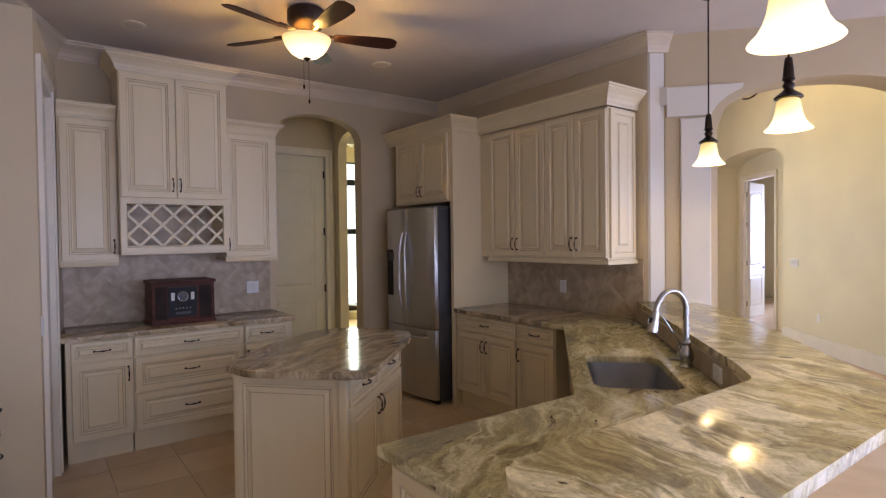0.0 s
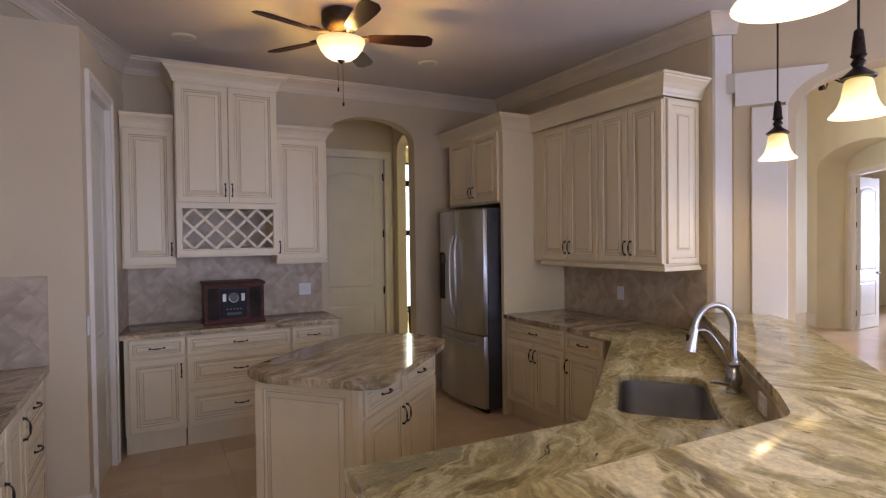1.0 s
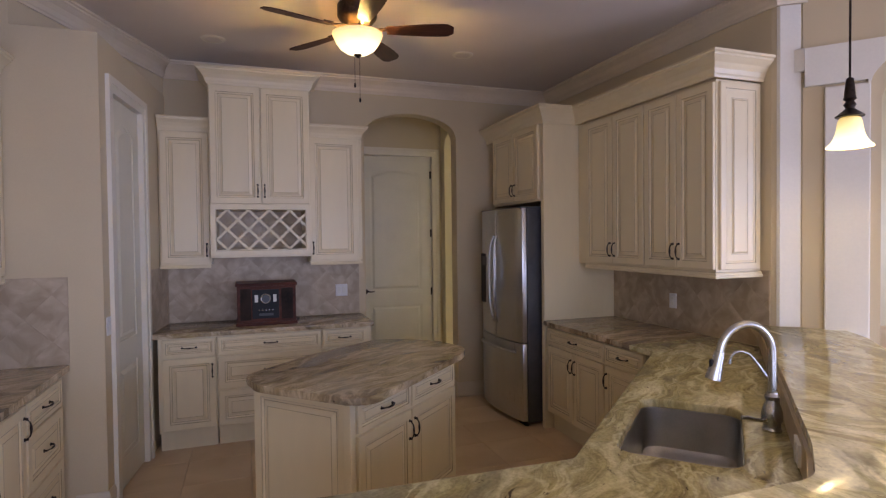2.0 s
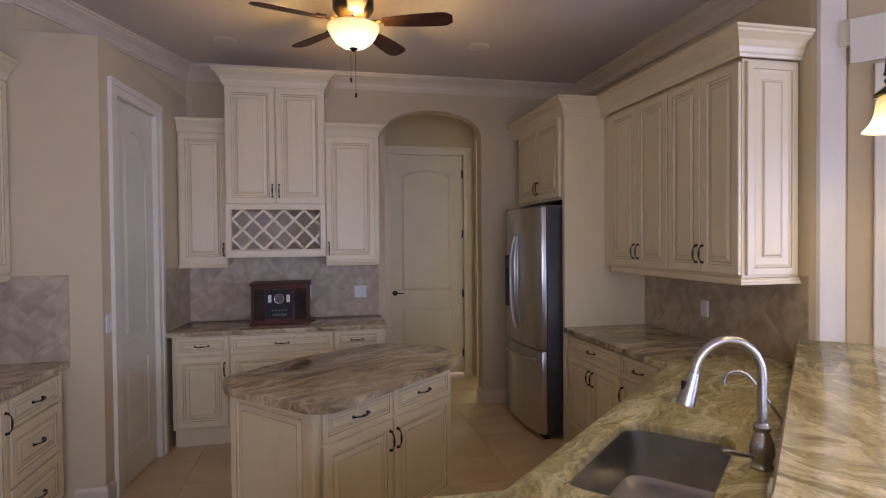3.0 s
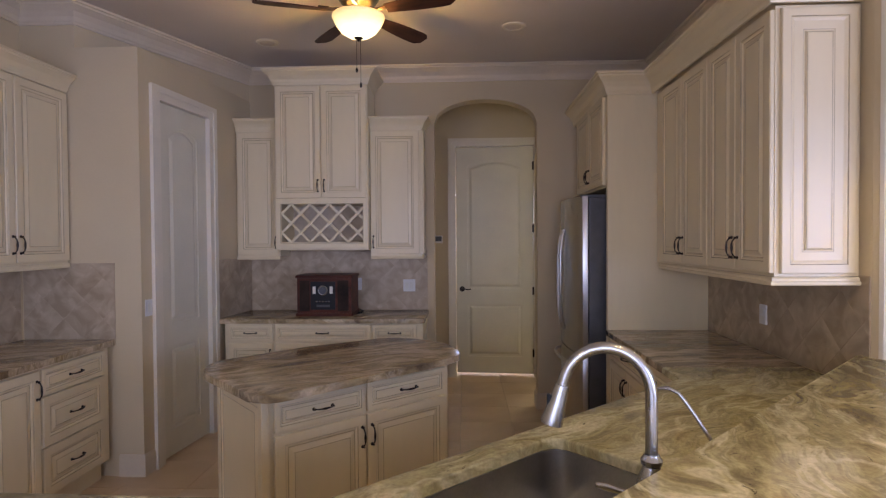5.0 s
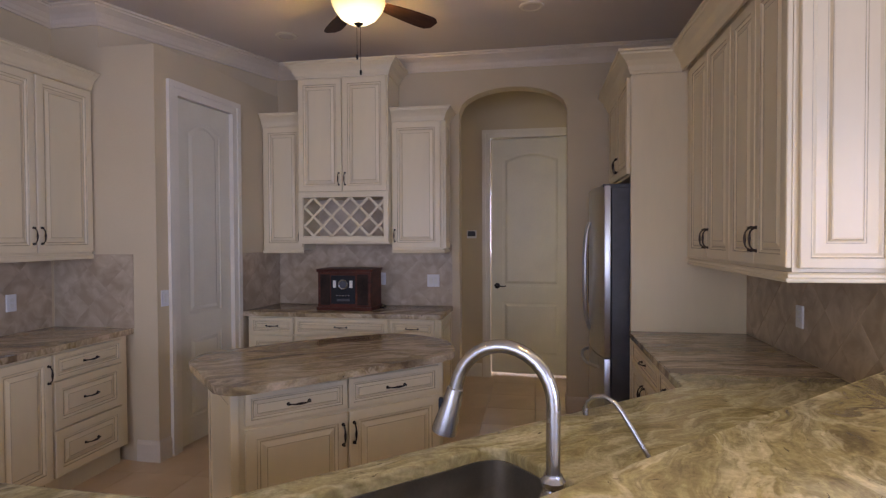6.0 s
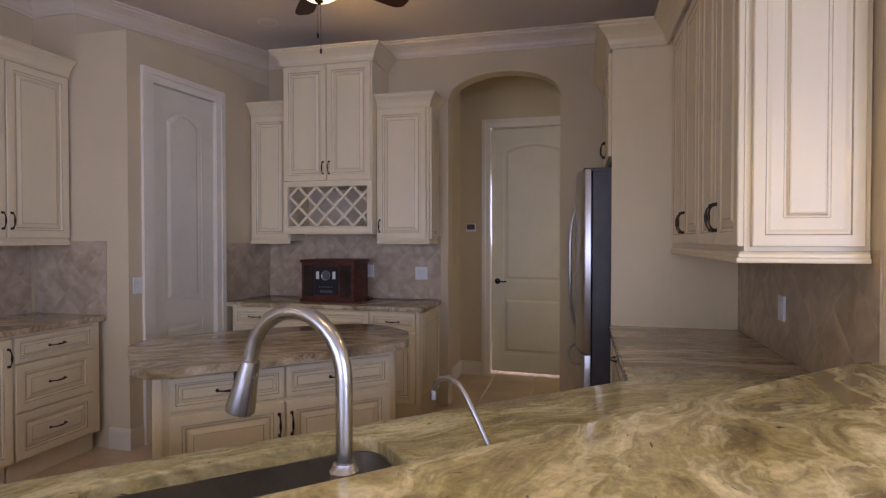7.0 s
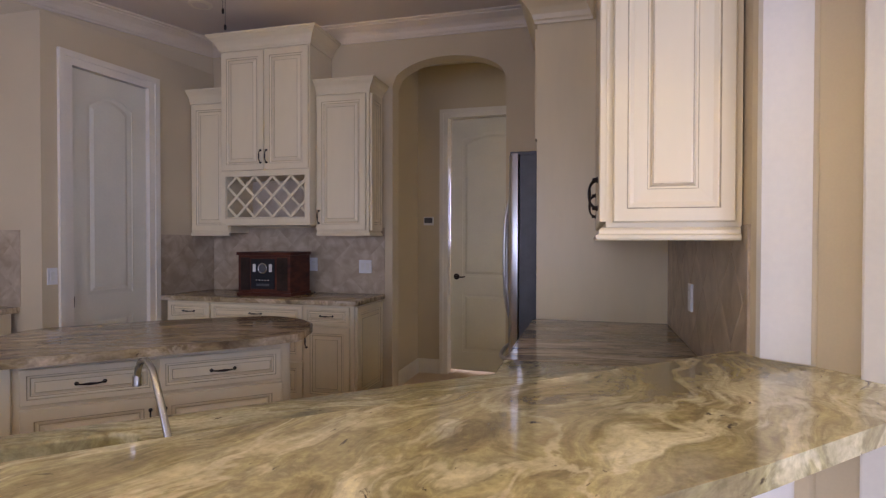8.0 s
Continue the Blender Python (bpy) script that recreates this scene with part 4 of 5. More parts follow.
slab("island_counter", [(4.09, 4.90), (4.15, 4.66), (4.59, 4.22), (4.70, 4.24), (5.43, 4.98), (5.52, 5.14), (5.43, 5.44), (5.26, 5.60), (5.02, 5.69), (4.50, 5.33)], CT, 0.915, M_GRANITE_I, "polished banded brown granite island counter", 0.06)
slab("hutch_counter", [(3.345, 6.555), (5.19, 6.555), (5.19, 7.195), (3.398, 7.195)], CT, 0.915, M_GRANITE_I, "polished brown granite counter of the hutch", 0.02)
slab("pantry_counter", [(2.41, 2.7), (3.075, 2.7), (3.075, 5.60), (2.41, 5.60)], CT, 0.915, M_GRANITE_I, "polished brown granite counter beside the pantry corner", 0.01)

# sink counter with its cut-out
SK_C, SK_A = Vector((5.735, 3.365)), 43.0
su = Vector((math.cos(radians(SK_A)), math.sin(radians(SK_A))))
sv = Vector((-su.y, su.x))


def sink_outline(hw, hd, r):
    c = [(-hw, -hd), (hw, -hd), (hw, hd), (-hw, hd)]
    return [tuple(SK_C + su * x + sv * y) for x, y in rounded(c, r, 6)]


outer = [(4.165, 3.285), (4.165, 2.62), (5.46, 2.62), (5.66, 2.79), (7.352, 4.40), (7.352, 4.80), (6.60, 4.80), (6.60, 4.56), (5.16, 3.26)]
inner = sink_outline(0.355, 0.205, 0.09)
bm = bmesh.new()
ov = [bm.verts.new((x, y, 0.915)) for x, y in outer]
iv = [bm.verts.new((x, y, 0.915)) for x, y in inner]
oe = [bm.edges.new((ov[i], ov[(i + 1) % len(ov)])) for i in range(len(ov))]
ie = [bm.edges.new((iv[i], iv[(i + 1) % len(iv)])) for i in range(len(iv))]
bmesh.ops.triangle_fill(bm, use_beauty=True, edges=oe + ie)
r = bmesh.ops.extrude_face_region(bm, geom=bm.faces[:])
low = [g for g in r["geom"] if isinstance(g, bmesh.types.BMVert)]
bmesh.ops.translate(bm, verts=low, vec=(0, 0, -0.038))
bm.normal_update()
rim = [e for e in bm.edges if all(abs(v.co.z - 0.915) < 1e-5 for v in e.verts) and any(abs(f.normal.z) < 0.5 for f in e.link_faces)]
bmesh.ops.bevel(bm, geom=rim, offset=0.009, segments=3, affect="EDGES", profile=0.5)
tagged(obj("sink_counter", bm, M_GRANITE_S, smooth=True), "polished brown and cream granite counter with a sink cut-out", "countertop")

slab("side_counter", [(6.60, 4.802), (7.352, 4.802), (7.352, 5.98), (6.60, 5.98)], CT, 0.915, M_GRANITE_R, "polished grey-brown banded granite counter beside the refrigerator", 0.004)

# undermount sink
sink = thing("sink", pose(0, 0, 0), "brushed steel undermount sink bowl", "sink")
bm = bmesh.new()
levels = [(0.375, 0.225, 0.876, 0.10), (0.352, 0.202, 0.876, 0.09), (0.348, 0.198, 0.80, 0.09), (0.338, 0.188, 0.70, 0.085), (0.318, 0.168, 0.682, 0.075), (0.20, 0.10, 0.678, 0.05)]
rows = []
for hw, hd, z, rr in levels:
    rows.append([bm.verts.new((x, y, z)) for x, y in sink_outline(hw, hd, rr)])
for a, b in zip(rows, rows[1:]):
    for i in range(len(a)):
        bm.faces.new((a[i], a[(i + 1) % len(a)], b[(i + 1) % len(b)], b[i]))
bm.faces.new(rows[-1])
part("bowl", bm, M_SINK, sink, smooth=True)
bm = lathe(bmesh.new(), [(0.0, 0.004), (0.022, 0.003), (0.026, 0.006), (0.042, 0.006), (0.045, 0.0), (0.0, 0.0)], 20, (SK_C.x, SK_C.y, 0.679))
part("drain", bm, M_NICKEL, sink, "chrome strainer", True)

# raised bar: knee wall, riser and top
bm = prism(bmesh.new(), [(4.19, 2.60), (4.19, 2.42), (5.40, 2.42), (7.52, 4.31), (7.36, 4.38), (5.675, 2.765), (5.45, 2.60)], FLOOR, 1.026)
# the pale colour carries the daylight that falls on this wall
structure("wall_knee", bm, M_PALE, "knee wall under the raised bar, daylight put into its pale colour", "wall")
bm = prism(bmesh.new(), [(4.19, 2.632), (4.19, 2.604), (5.455, 2.604), (5.68, 2.775), (7.352, 4.373), (7.348, 4.415), (5.665, 2.805), (5.442, 2.632)], 0.917, 1.026)
tagged(obj("bar_riser", bm, M_SPLASH), "brown stone riser between counter and raised bar", "backsplash")
bar = [(4.09, 2.56), (4.125, 2.14), (5.58, 2.13), (6.53, 2.93), (7.15, 3.48), (7.47, 3.80), (7.60, 3.99), (7.69, 4.25), (7.62, 4.355), (7.37, 4.42), (5.665, 2.788), (5.45, 2.616), (4.15, 2.63)]
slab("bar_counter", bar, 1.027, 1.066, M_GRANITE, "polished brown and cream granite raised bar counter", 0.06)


# ---- refrigerator ----
fr = thing("refrigerator", RW(6.50, 6.985), "stainless steel french-door refrigerator with a bottom freezer", "refrigerator")
FW, FH, FZ = 0.905, 1.93, 0.70
part("case", B(0.005, FW - 0.005, 0.0, 0.78, FLOOR + 0.03, FH - 0.012, bevel=0.006), M_DARKGREY, fr, "dark grey enamel case")
part("hinge_cover", B(0.01, FW - 0.01, -0.06, 0.25, FH - 0.012, FH + 0.012, bevel=0.004), M_DARKGREY, fr)
part("toe_grille", B(0.02, FW - 0.02, -0.02, 0.02, FLOOR + 0.002, 0.0), M_BLACK, fr)


def bow(x):
    """How far the doors' faces bulge at x."""
    s = x / FW * 2 - 1
    return -0.055 - 0.055 * (1 - s * s)


def fridge_door(name, x0, x1, z0, z1):
    bm = bmesh.new()
    n = 12
    pts = [(x0 + (x1 - x0) * i / n, bow(x0 + (x1 - x0) * i / n)) for i in range(n + 1)]
    r = 0.016
    pts = [(x0, -0.01), (x0, pts[0][1] + r), (x0 + 0.004, pts[0][1] + 0.005)] + [(x, y) for x, y in pts if x0 + r < x < x1 - r] + [(x1 - 0.004, pts[-1][1] + 0.005), (x1, pts[-1][1] + r), (x1, -0.01)]
    prism(bm, pts, z0, z1, bevel=0.004, seg=2)
    return part(name, bm, M_STEEL, fr, smooth=True)


dl = fridge_door("door", 0.0, FW / 2 - 0.003, FZ + 0.006, FH)
dr = fridge_door("door", FW / 2 + 0.003, FW, FZ + 0.006, FH)
dz = fridge_door("freezer_drawer", 0.0, FW, FLOOR + 0.05, FZ - 0.006)
for d, x, s in ((dl, FW / 2 - 0.05, -1), (dr, FW / 2 + 0.05, 1)):
    n = 16
    pts, rad = [], []
    for i in range(n + 1):
        t = i / n * 2 - 1
        y = bow(x) - 0.005 - 0.038 * (1 - t ** 4)
        pts.append((x - s * 0.028 * t * t + s * 0.008, y, 1.26 + t * 0.42))
        rad.append(0.013)
    part("handle", tube(bmesh.new(), pts, rad, 10), M_STEEL, d, "bowed steel bar handle", True)
pts = []
for i in range(17):
    t = i / 16 * 2 - 1
    pts.append((FW / 2 + t * 0.36, bow(FW / 2 + t * 0.36) - 0.004 - 0.05 * (1 - t ** 6), FZ - 0.085))
part("handle", tube(bmesh.new(), pts, 0.013, 10), M_STEEL, dz, "steel bar handle", True)
bm = B(0.06, 0.29, bow(0.18) - 0.001, bow(0.18) + 0.04, 1.00, 1.50, bevel=0.006)
part("dispenser", bm, M_BLACK, dl, "black ice and water dispenser")
part("display", B(0.105, 0.255, bow(0.18) - 0.004, bow(0.18), 1.38, 1.47), M_DARKGREY, dl)

# ---- faucets ----
fc = thing("kitchen_faucet", pose(6.012, 3.207, 0.9155), "brushed nickel pull-down gooseneck kitchen faucet", "faucet")
ax = Vector((-0.982, 0.19))
bm = lathe(bmesh.new(), [(0, 0), (0.034, 0), (0.035, 0.008), (0.031, 0.013), (0.031, 0.034), (0.036, 0.042), (0.038, 0.056), (0.036, 0.078), (0.030, 0.098), (0.023, 0.113), (0.021, 0.120), (0.026, 0.125), (0.027, 0.136), (0.022, 0.142), (0.019, 0.15), (0, 0.15)], 24)
part("base", bm, M_NICKEL, fc, smooth=True)
R0 = 0.110
pts = [(0, 0, 0.14), (0, 0, 0.20), (0, 0, 0.26)]
for i in range(0, 15):
    a = math.pi * i / 14 * 0.94
    rr = R0 * (1 - math.cos(a))
    pts.append((ax.x * rr, ax.y * rr, 0.297 + R0 * 1.08 * math.sin(a)))
part("spout", tube(bmesh.new(), pts, 0.0153, 16), M_NICKEL, fc, smooth=True)
e1, e0 = Vector(pts[-1]), Vector(pts[-2])
dd = (e1 - e0).normalized()
hp = [e1, e1 + dd * 0.004, e1 + dd * 0.006, e1 + dd * 0.05, e1 + dd * 0.10, e1 + dd * 0.112, e1 + dd * 0.113]
head = part("spray_head", tube(bmesh.new(), hp, [0.015, 0.015, 0.0185, 0.022, 0.0285, 0.029, 0.026], 18), M_NICKEL, fc, smooth=True)
pc = e1 + dd * 0.055 + Vector((ax.x, ax.y, 0)) * 0.022
part("button", B(pc.x - 0.005, pc.x + 0.005, pc.y - 0.007, pc.y + 0.007, pc.z - 0.022, pc.z + 0.022, bevel=0.003), M_BLACK, head)
lv = Vector((-0.975, 0.10))
lp = [(lv.x * d, lv.y * d, z) for d, z in ((0.015, 0.040), (0.045, 0.044), (0.08, 0.050), (0.115, 0.060), (0.14, 0.064))]
part("lever", tube(bmesh.new(), lp, [0.013, 0.0075, 0.0075, 0.010, 0.007], 12), M_NICKEL, fc, smooth=True)

ff = thing("filter_faucet", pose(6.275, 3.395, 0.9155), "slim chrome filtered water faucet", "faucet")
bm = lathe(bmesh.new(), [(0, 0), (0.020, 0), (0.020, 0.006), (0.011, 0.012), (0.010, 0.04), (0.012, 0.045), (0.008, 0.055), (0, 0.055)], 16)
part("base", bm, M_NICKEL, ff, smooth=True)
fa = Vector((-1.42, 0.78))
pts = [(fa.x * d, fa.y * d, z) for d, z in ((0, 0.05), (0.004, 0.075), (0.018, 0.11), (0.044, 0.175), (0.062, 0.216), (0.073, 0.236), (0.090, 0.247), (0.107, 0.242), (0.118, 0.224), (0.122, 0.205))]
part("spout", tube(bmesh.new(), pts, 0.0062, 10), M_NICKEL, ff, smooth=True)
p0 = Vector(pts[-1])
part("tip", tube(bmesh.new(), [p0 - Vector((0, 0, -0.006)), p0 - Vector((0, 0, 0.014))], 0.0082, 10), M_NICKEL, ff, smooth=True)
part("lever", tube(bmesh.new(), [(0, 0, 0.03), (0.02, -0.03, 0.036), (0.03, -0.05, 0.036)], 0.004, 8), M_BLACK, ff, smooth=True)

# ---- pendant lamps over the bar ----
def pendant(m, drop):
    t = thing("pendant_lamp", m, "lit bell-shaped amber glass pendant lamp on a bronze rod", "pendant lamp", "pendants over the bar")
    z = 0.0
    prof = [(0.104, 0.000), (0.101, 0.006), (0.085, 0.022), (0.071, 0.045), (0.061, 0.075), (0.056, 0.105), (0.052, 0.130), (0.046, 0.146), (0.034, 0.152)]
    part("shade", lathe(bmesh.new(), prof + [(r - 0.003, q) for r, q in reversed(prof)], 32), M_GLOW, t, "glowing amber glass bell shade", True)
    cap = [(0.0, 0.152), (0.062, 0.152), (0.064, 0.158), (0.050, 0.170), (0.030, 0.186), (0.019, 0.196), (0.022, 0.204), (0.028, 0.214), (0.022, 0.226), (0.018, 0.232), (0.026, 0.240), (0.030, 0.244), (0.026, 0.252), (0.022, 0.30), (0.017, 0.345), (0.013, 0.350), (0.0, 0.352)]
    part("cap", lathe(bmesh.new(), cap, 20), M_BRONZE, t, smooth=True)
    part("rod", tube(bmesh.new(), [(0, 0, 0.345), (0, 0, drop - 0.02)], 0.0055, 8), M_BRONZE, t)
    part("canopy", lathe(bmesh.new(), [(0, drop - 0.03), (0.02, drop - 0.03), (0.055, drop - 0.012), (0.062, drop - 0.001), (0, drop - 0.001)], 20), M_BRONZE, t, smooth=True)
    return t


for px, py, pz in ((7.026, 3.61, 2.11), (6.20, 2.785, 2.13), (4.72, 2.20, 2.09)):
    pendant(pose(px, py, pz), CEIL - pz)
    bulb("pendant_bulb", (px, py, pz + 0.045), 6, 0.03, (1.0, 0.76, 0.42))

# ---- ceiling fan ----
FC = (4.858, 5.425, 0)
fan = thing("ceiling_fan", pose(*FC), "bronze ceiling fan with five walnut blades and lit bowl", "ceiling fan")
part("motor", lathe(bmesh.new(), [(0, 3.279), (0.115, 3.279), (0.135, 3.262), (0.135, 3.185), (0.118, 3.160), (0.095, 3.135), (0.070, 3.115), (0.062, 3.110), (0.062, 3.088), (0.085, 3.082), (0.085, 3.072), (0, 3.072)], 32), M_BRONZE, fan, "dark bronze motor housing", True)
prof = [(0.170, 3.072), (0.172, 3.064), (0.165, 3.045), (0.148, 3.010), (0.118, 2.970), (0.075, 2.942), (0.030, 2.930), (0.0, 2.929)]
part("bowl", lathe(bmesh.new(), prof, 36), M_FANGLASS, fan, "glowing amber glass bowl", True)
part("finial", lathe(bmesh.new(), [(0, 2.905), (0.008, 2.910), (0.012, 2.917), (0.028, 2.926), (0.033, 2.936), (0, 2.940)], 18), M_BRONZE, fan, smooth=True)
for k in range(5):
    a = 54 + 72 * k
    bm = bmesh.new()
    n = 12
    edge = []
    for i in range(n + 1):
        s = i / n
        x = 0.20 + 0.46 * s
        w = 0.042 + 0.028 * math.sin(min(1, s * 1.25) * math.pi / 2)
        if s > 0.86:
            w *= math.sqrt(max(0.02, 1 - ((s - 0.86) / 0.14) ** 2 * 0.75))
        edge.append((x, w))
    pts = edge + [(x, -w) for x, w in reversed(edge)]
    prism(bm, pts, -0.003, 0.003)
    bmesh.ops.rotate(bm, verts=bm.verts, cent=(0, 0, 0), matrix=Matrix.Rotation(radians(-13), 3, "X"))
    bmesh.ops.translate(bm, verts=bm.verts, vec=(0, 0, 3.095))
    bl = part("blade", bm, M_BLADE, fan, "dark walnut fan blade")
    bl.matrix_basis = pose(0, 0, 0, 0, 0, a)
    bm = tube(bmesh.new(), [(0.085, 0, 3.110), (0.13, 0.012, 3.105), (0.17, 0.0, 3.100), (0.23, 0, 3.102)], [0.012, 0.009, 0.012, 0.010], 8)
    box(bm, 0.19, 0.26, -0.03, 0.03, 3.099, 3.106, bevel=0.002)
    br = part("bracket", bm, M_BRONZE, bl, "bronze blade bracket", True)
for dx, dy, z in ((0.012, 0.0, 2.640), (-0.018, 0.02, 2.745)):
    bm = tube(bmesh.new(), [(dx, dy, 2.920), (dx, dy, z)], 0.0016, 6)
    ch = part("pull_chain", bm, M_BRONZE, fan)
    part("fob", lathe(bmesh.new(), [(0, 0), (0.006, 0.002), (0.008, 0.02), (0.005, 0.032), (0, 0.034)], 10, (dx, dy, z - 0.034)), M_BRONZE, ch)
bulb("fan_bulb", (FC[0], FC[1], 3.055), 92, 0.04)

# ---- recessed lights, unlit ----
for x, y in ((3.89, 6.44), (5.94, 6.20)):
    t = thing("recessed_light", pose(x, y, CEIL - 0.012), "unlit white recessed ceiling light", "recessed light", "recessed lights")
    part("ring", lathe(bmesh.new(), [(0.062, 0.004), (0.066, 0.0), (0.088, 0.004), (0.094, 0.0115), (0.062, 0.0115)], 28), M_TRIM, t, smooth=True)
    part("lens", lathe(bmesh.new(), [(0, 0.006), (0.063, 0.006), (0.063, 0.0115), (0, 0.0115)], 28), M_CEIL, t)

# ---- radio on the hutch counter ----
rd = thing("retro_radio", pose(4.025, 6.735, 0.9155), "mahogany retro radio with a round dial and dark speaker cloth", "radio")
part("case", B(0, 0.495, 0, 0.33, 0.018, 0.345, bevel=0.004), M_RADIO, rd)
part("lid", B(-0.012, 0.507, -0.012, 0.335, 0.345, 0.372, bevel=0.006), M_RADIO, rd)
part("plinth", B(-0.012, 0.507, -0.012, 0.335, 0.0, 0.03, bevel=0.006), M_RADIO, rd)
part("speaker", B(0.025, 0.115, -0.004, 0.004, 0.05, 0.325, bevel=0.002), M_DARKWOOD, rd, "dark speaker cloth")
part("speaker", B(0.37, 0.47, -0.004, 0.004, 0.05, 0.325, bevel=0.002), M_DARKWOOD, rd, "dark speaker cloth")
pn = part("control_panel", B(0.125, 0.35, -0.006, 0.004, 0.06, 0.315, bevel=0.003), M_BLACK, rd, "black control panel")
bm = lathe(bmesh.new(), [(0, 0), (0.042, 0), (0.045, 0.004), (0.040, 0.008), (0.036, 0.006), (0, 0.006)], 24)
bmesh.ops.rotate(bm, verts=bm.verts, cent=(0, 0, 0), matrix=Matrix.Rotation(radians(90), 3, "X"))
bmesh.ops.translate(bm, verts=bm.verts, vec=(0.2375, -0.006, 0.235))
dial = part("dial", bm, M_NICKEL, pn, "silver dial", True)
bm = lathe(bmesh.new(), [(0, 0.0062), (0.034, 0.0062), (0.034, 0.0068), (0, 0.0068)], 24)
bmesh.ops.rotate(bm, verts=bm.verts, cent=(0, 0, 0), matrix=Matrix.Rotation(radians(90), 3, "X"))
bmesh.ops.translate(bm, verts=bm.verts, vec=(0.2375, -0.007, 0.235))
bm2 = bm
box(bm2, 0.2355, 0.2395, -0.0165, -0.0135, 0.205, 0.262)
part("pointer", bm2, M_DARKGREY, pn)
for x in (0.145, 0.30):
    part("gauge", B(x, x + 0.028, -0.010, -0.006, 0.205, 0.270, bevel=0.002), M_WHITE, pn, "pale tuning window")
for i in range(5):
    bm = lathe(bmesh.new(), [(0, 0), (0.006, 0), (0.006, 0.006), (0, 0.008)], 10)
    bmesh.ops.rotate(bm, verts=bm.verts, cent=(0, 0, 0), matrix=Matrix.Rotation(radians(90), 3, "X"))
    bmesh.ops.translate(bm, verts=bm.verts, vec=(0.182 + i * 0.028, -0.006, 0.135))
    part("button", bm, M_NICKEL, pn)
part("slot", B(0.18, 0.30, -0.009, -0.006, 0.085, 0.105), M_DARKGREY, pn)
cord = bpy.data.curves.new("power_cord", "CURVE")
cord.dimensions, cord.bevel_depth = "3D", 0.004
sp = cord.splines.new("BEZIER")
sp.bezier_points.add(3)
for bpnt, co in zip(sp.bezier_points, ((4.49, 6.99, 0.95), (4.53, 6.98, 0.922), (4.57, 7.03, 0.921), (4.52, 7.15, 0.925))):
    bpnt.co = co
    bpnt.handle_left_type = bpnt.handle_right_type = "AUTO"
cord.materials.append(M_BLACK)
tagged(new("power_cord", cord), "black power cord behind the radio", "cable")


# ---- plates ----
def wall_plate(name, m, w, h, label, category, kind="outlet", gangs=1):
    t = thing(name, m, label, category)
    part("plate", B(-w / 2, w / 2, -0.006, 0.006, -h / 2, h / 2, bevel=0.0025), M_PLATE, t)
    for g in range(gangs):
        cx = (g - (gangs - 1) / 2) * 0.046
        if kind == "outlet":
            for s in (-1, 1):
                part("socket", B(cx - 0.016, cx + 0.016, -0.0085, -0.006, s * 0.02 - 0.013, s * 0.02 + 0.013, bevel=0.003), M_WHITE, t)
        else:
            part("rocker", B(cx - 0.016, cx + 0.016, -0.010, -0.006, -0.032, 0.032, bevel=0.003), M_WHITE, t)
    return t


wall_plate("wall_switch", pose(5.0, YB - 0.012, 1.155), 0.118, 0.118, "white two-gang rocker switch on the stone backsplash", "switch", "switch", 2)
wall_plate("wall_outlet", pose(4.495, YB - 0.012, 1.17), 0.072, 0.118, "white outlet behind the radio", "outlet")
wall_plate("wall_outlet", RW(XR - 0.012, 5.21) @ pose(0, 0, 1.14), 0.072, 0.118, "white outlet on the brown stone backsplash", "outlet")
wall_plate("wall_outlet", LW(2.412, 5.25) @ pose(0, 0, 1.13), 0.072, 0.118, "white outlet on the grey stone backsplash", "outlet")
wall_plate("wall_switch", PW @ pose(0.068, 0, 1.13), 0.072, 0.118, "white rocker switch beside the pantry door", "switch", "switch")
m_r, _ = frame_at((5.665, 2.805), (7.348, 4.415))
t = wall_plate("wall_outlet", m_r @ pose(0.17, 0.004, 0.972, 0, 0, 180), 0.11, 0.072, "bronze outlet plate on the bar riser", "outlet")
t = thing("keypad", pose(5.225, 8.42, 1.60), "small white alarm keypad with a dark screen", "keypad")
part("case", B(-0.055, 0.055, -0.022, 0, -0.045, 0.045, bevel=0.004), M_PLATE, t)
part("screen", B(-0.045, 0.045, -0.025, -0.022, -0.022, 0.036), M_DARKGREY, t)
t = wall_plate("wall_switch", m_far @ pose(3.25, 0, 1.18), 0.21, 0.118, "white four-gang switch plate on the straw wall", "switch", "switch", 4)
t = wall_plate("wall_outlet", m_far @ pose(3.85, 0, 0.42), 0.072, 0.118, "white outlet low on the straw wall", "outlet")

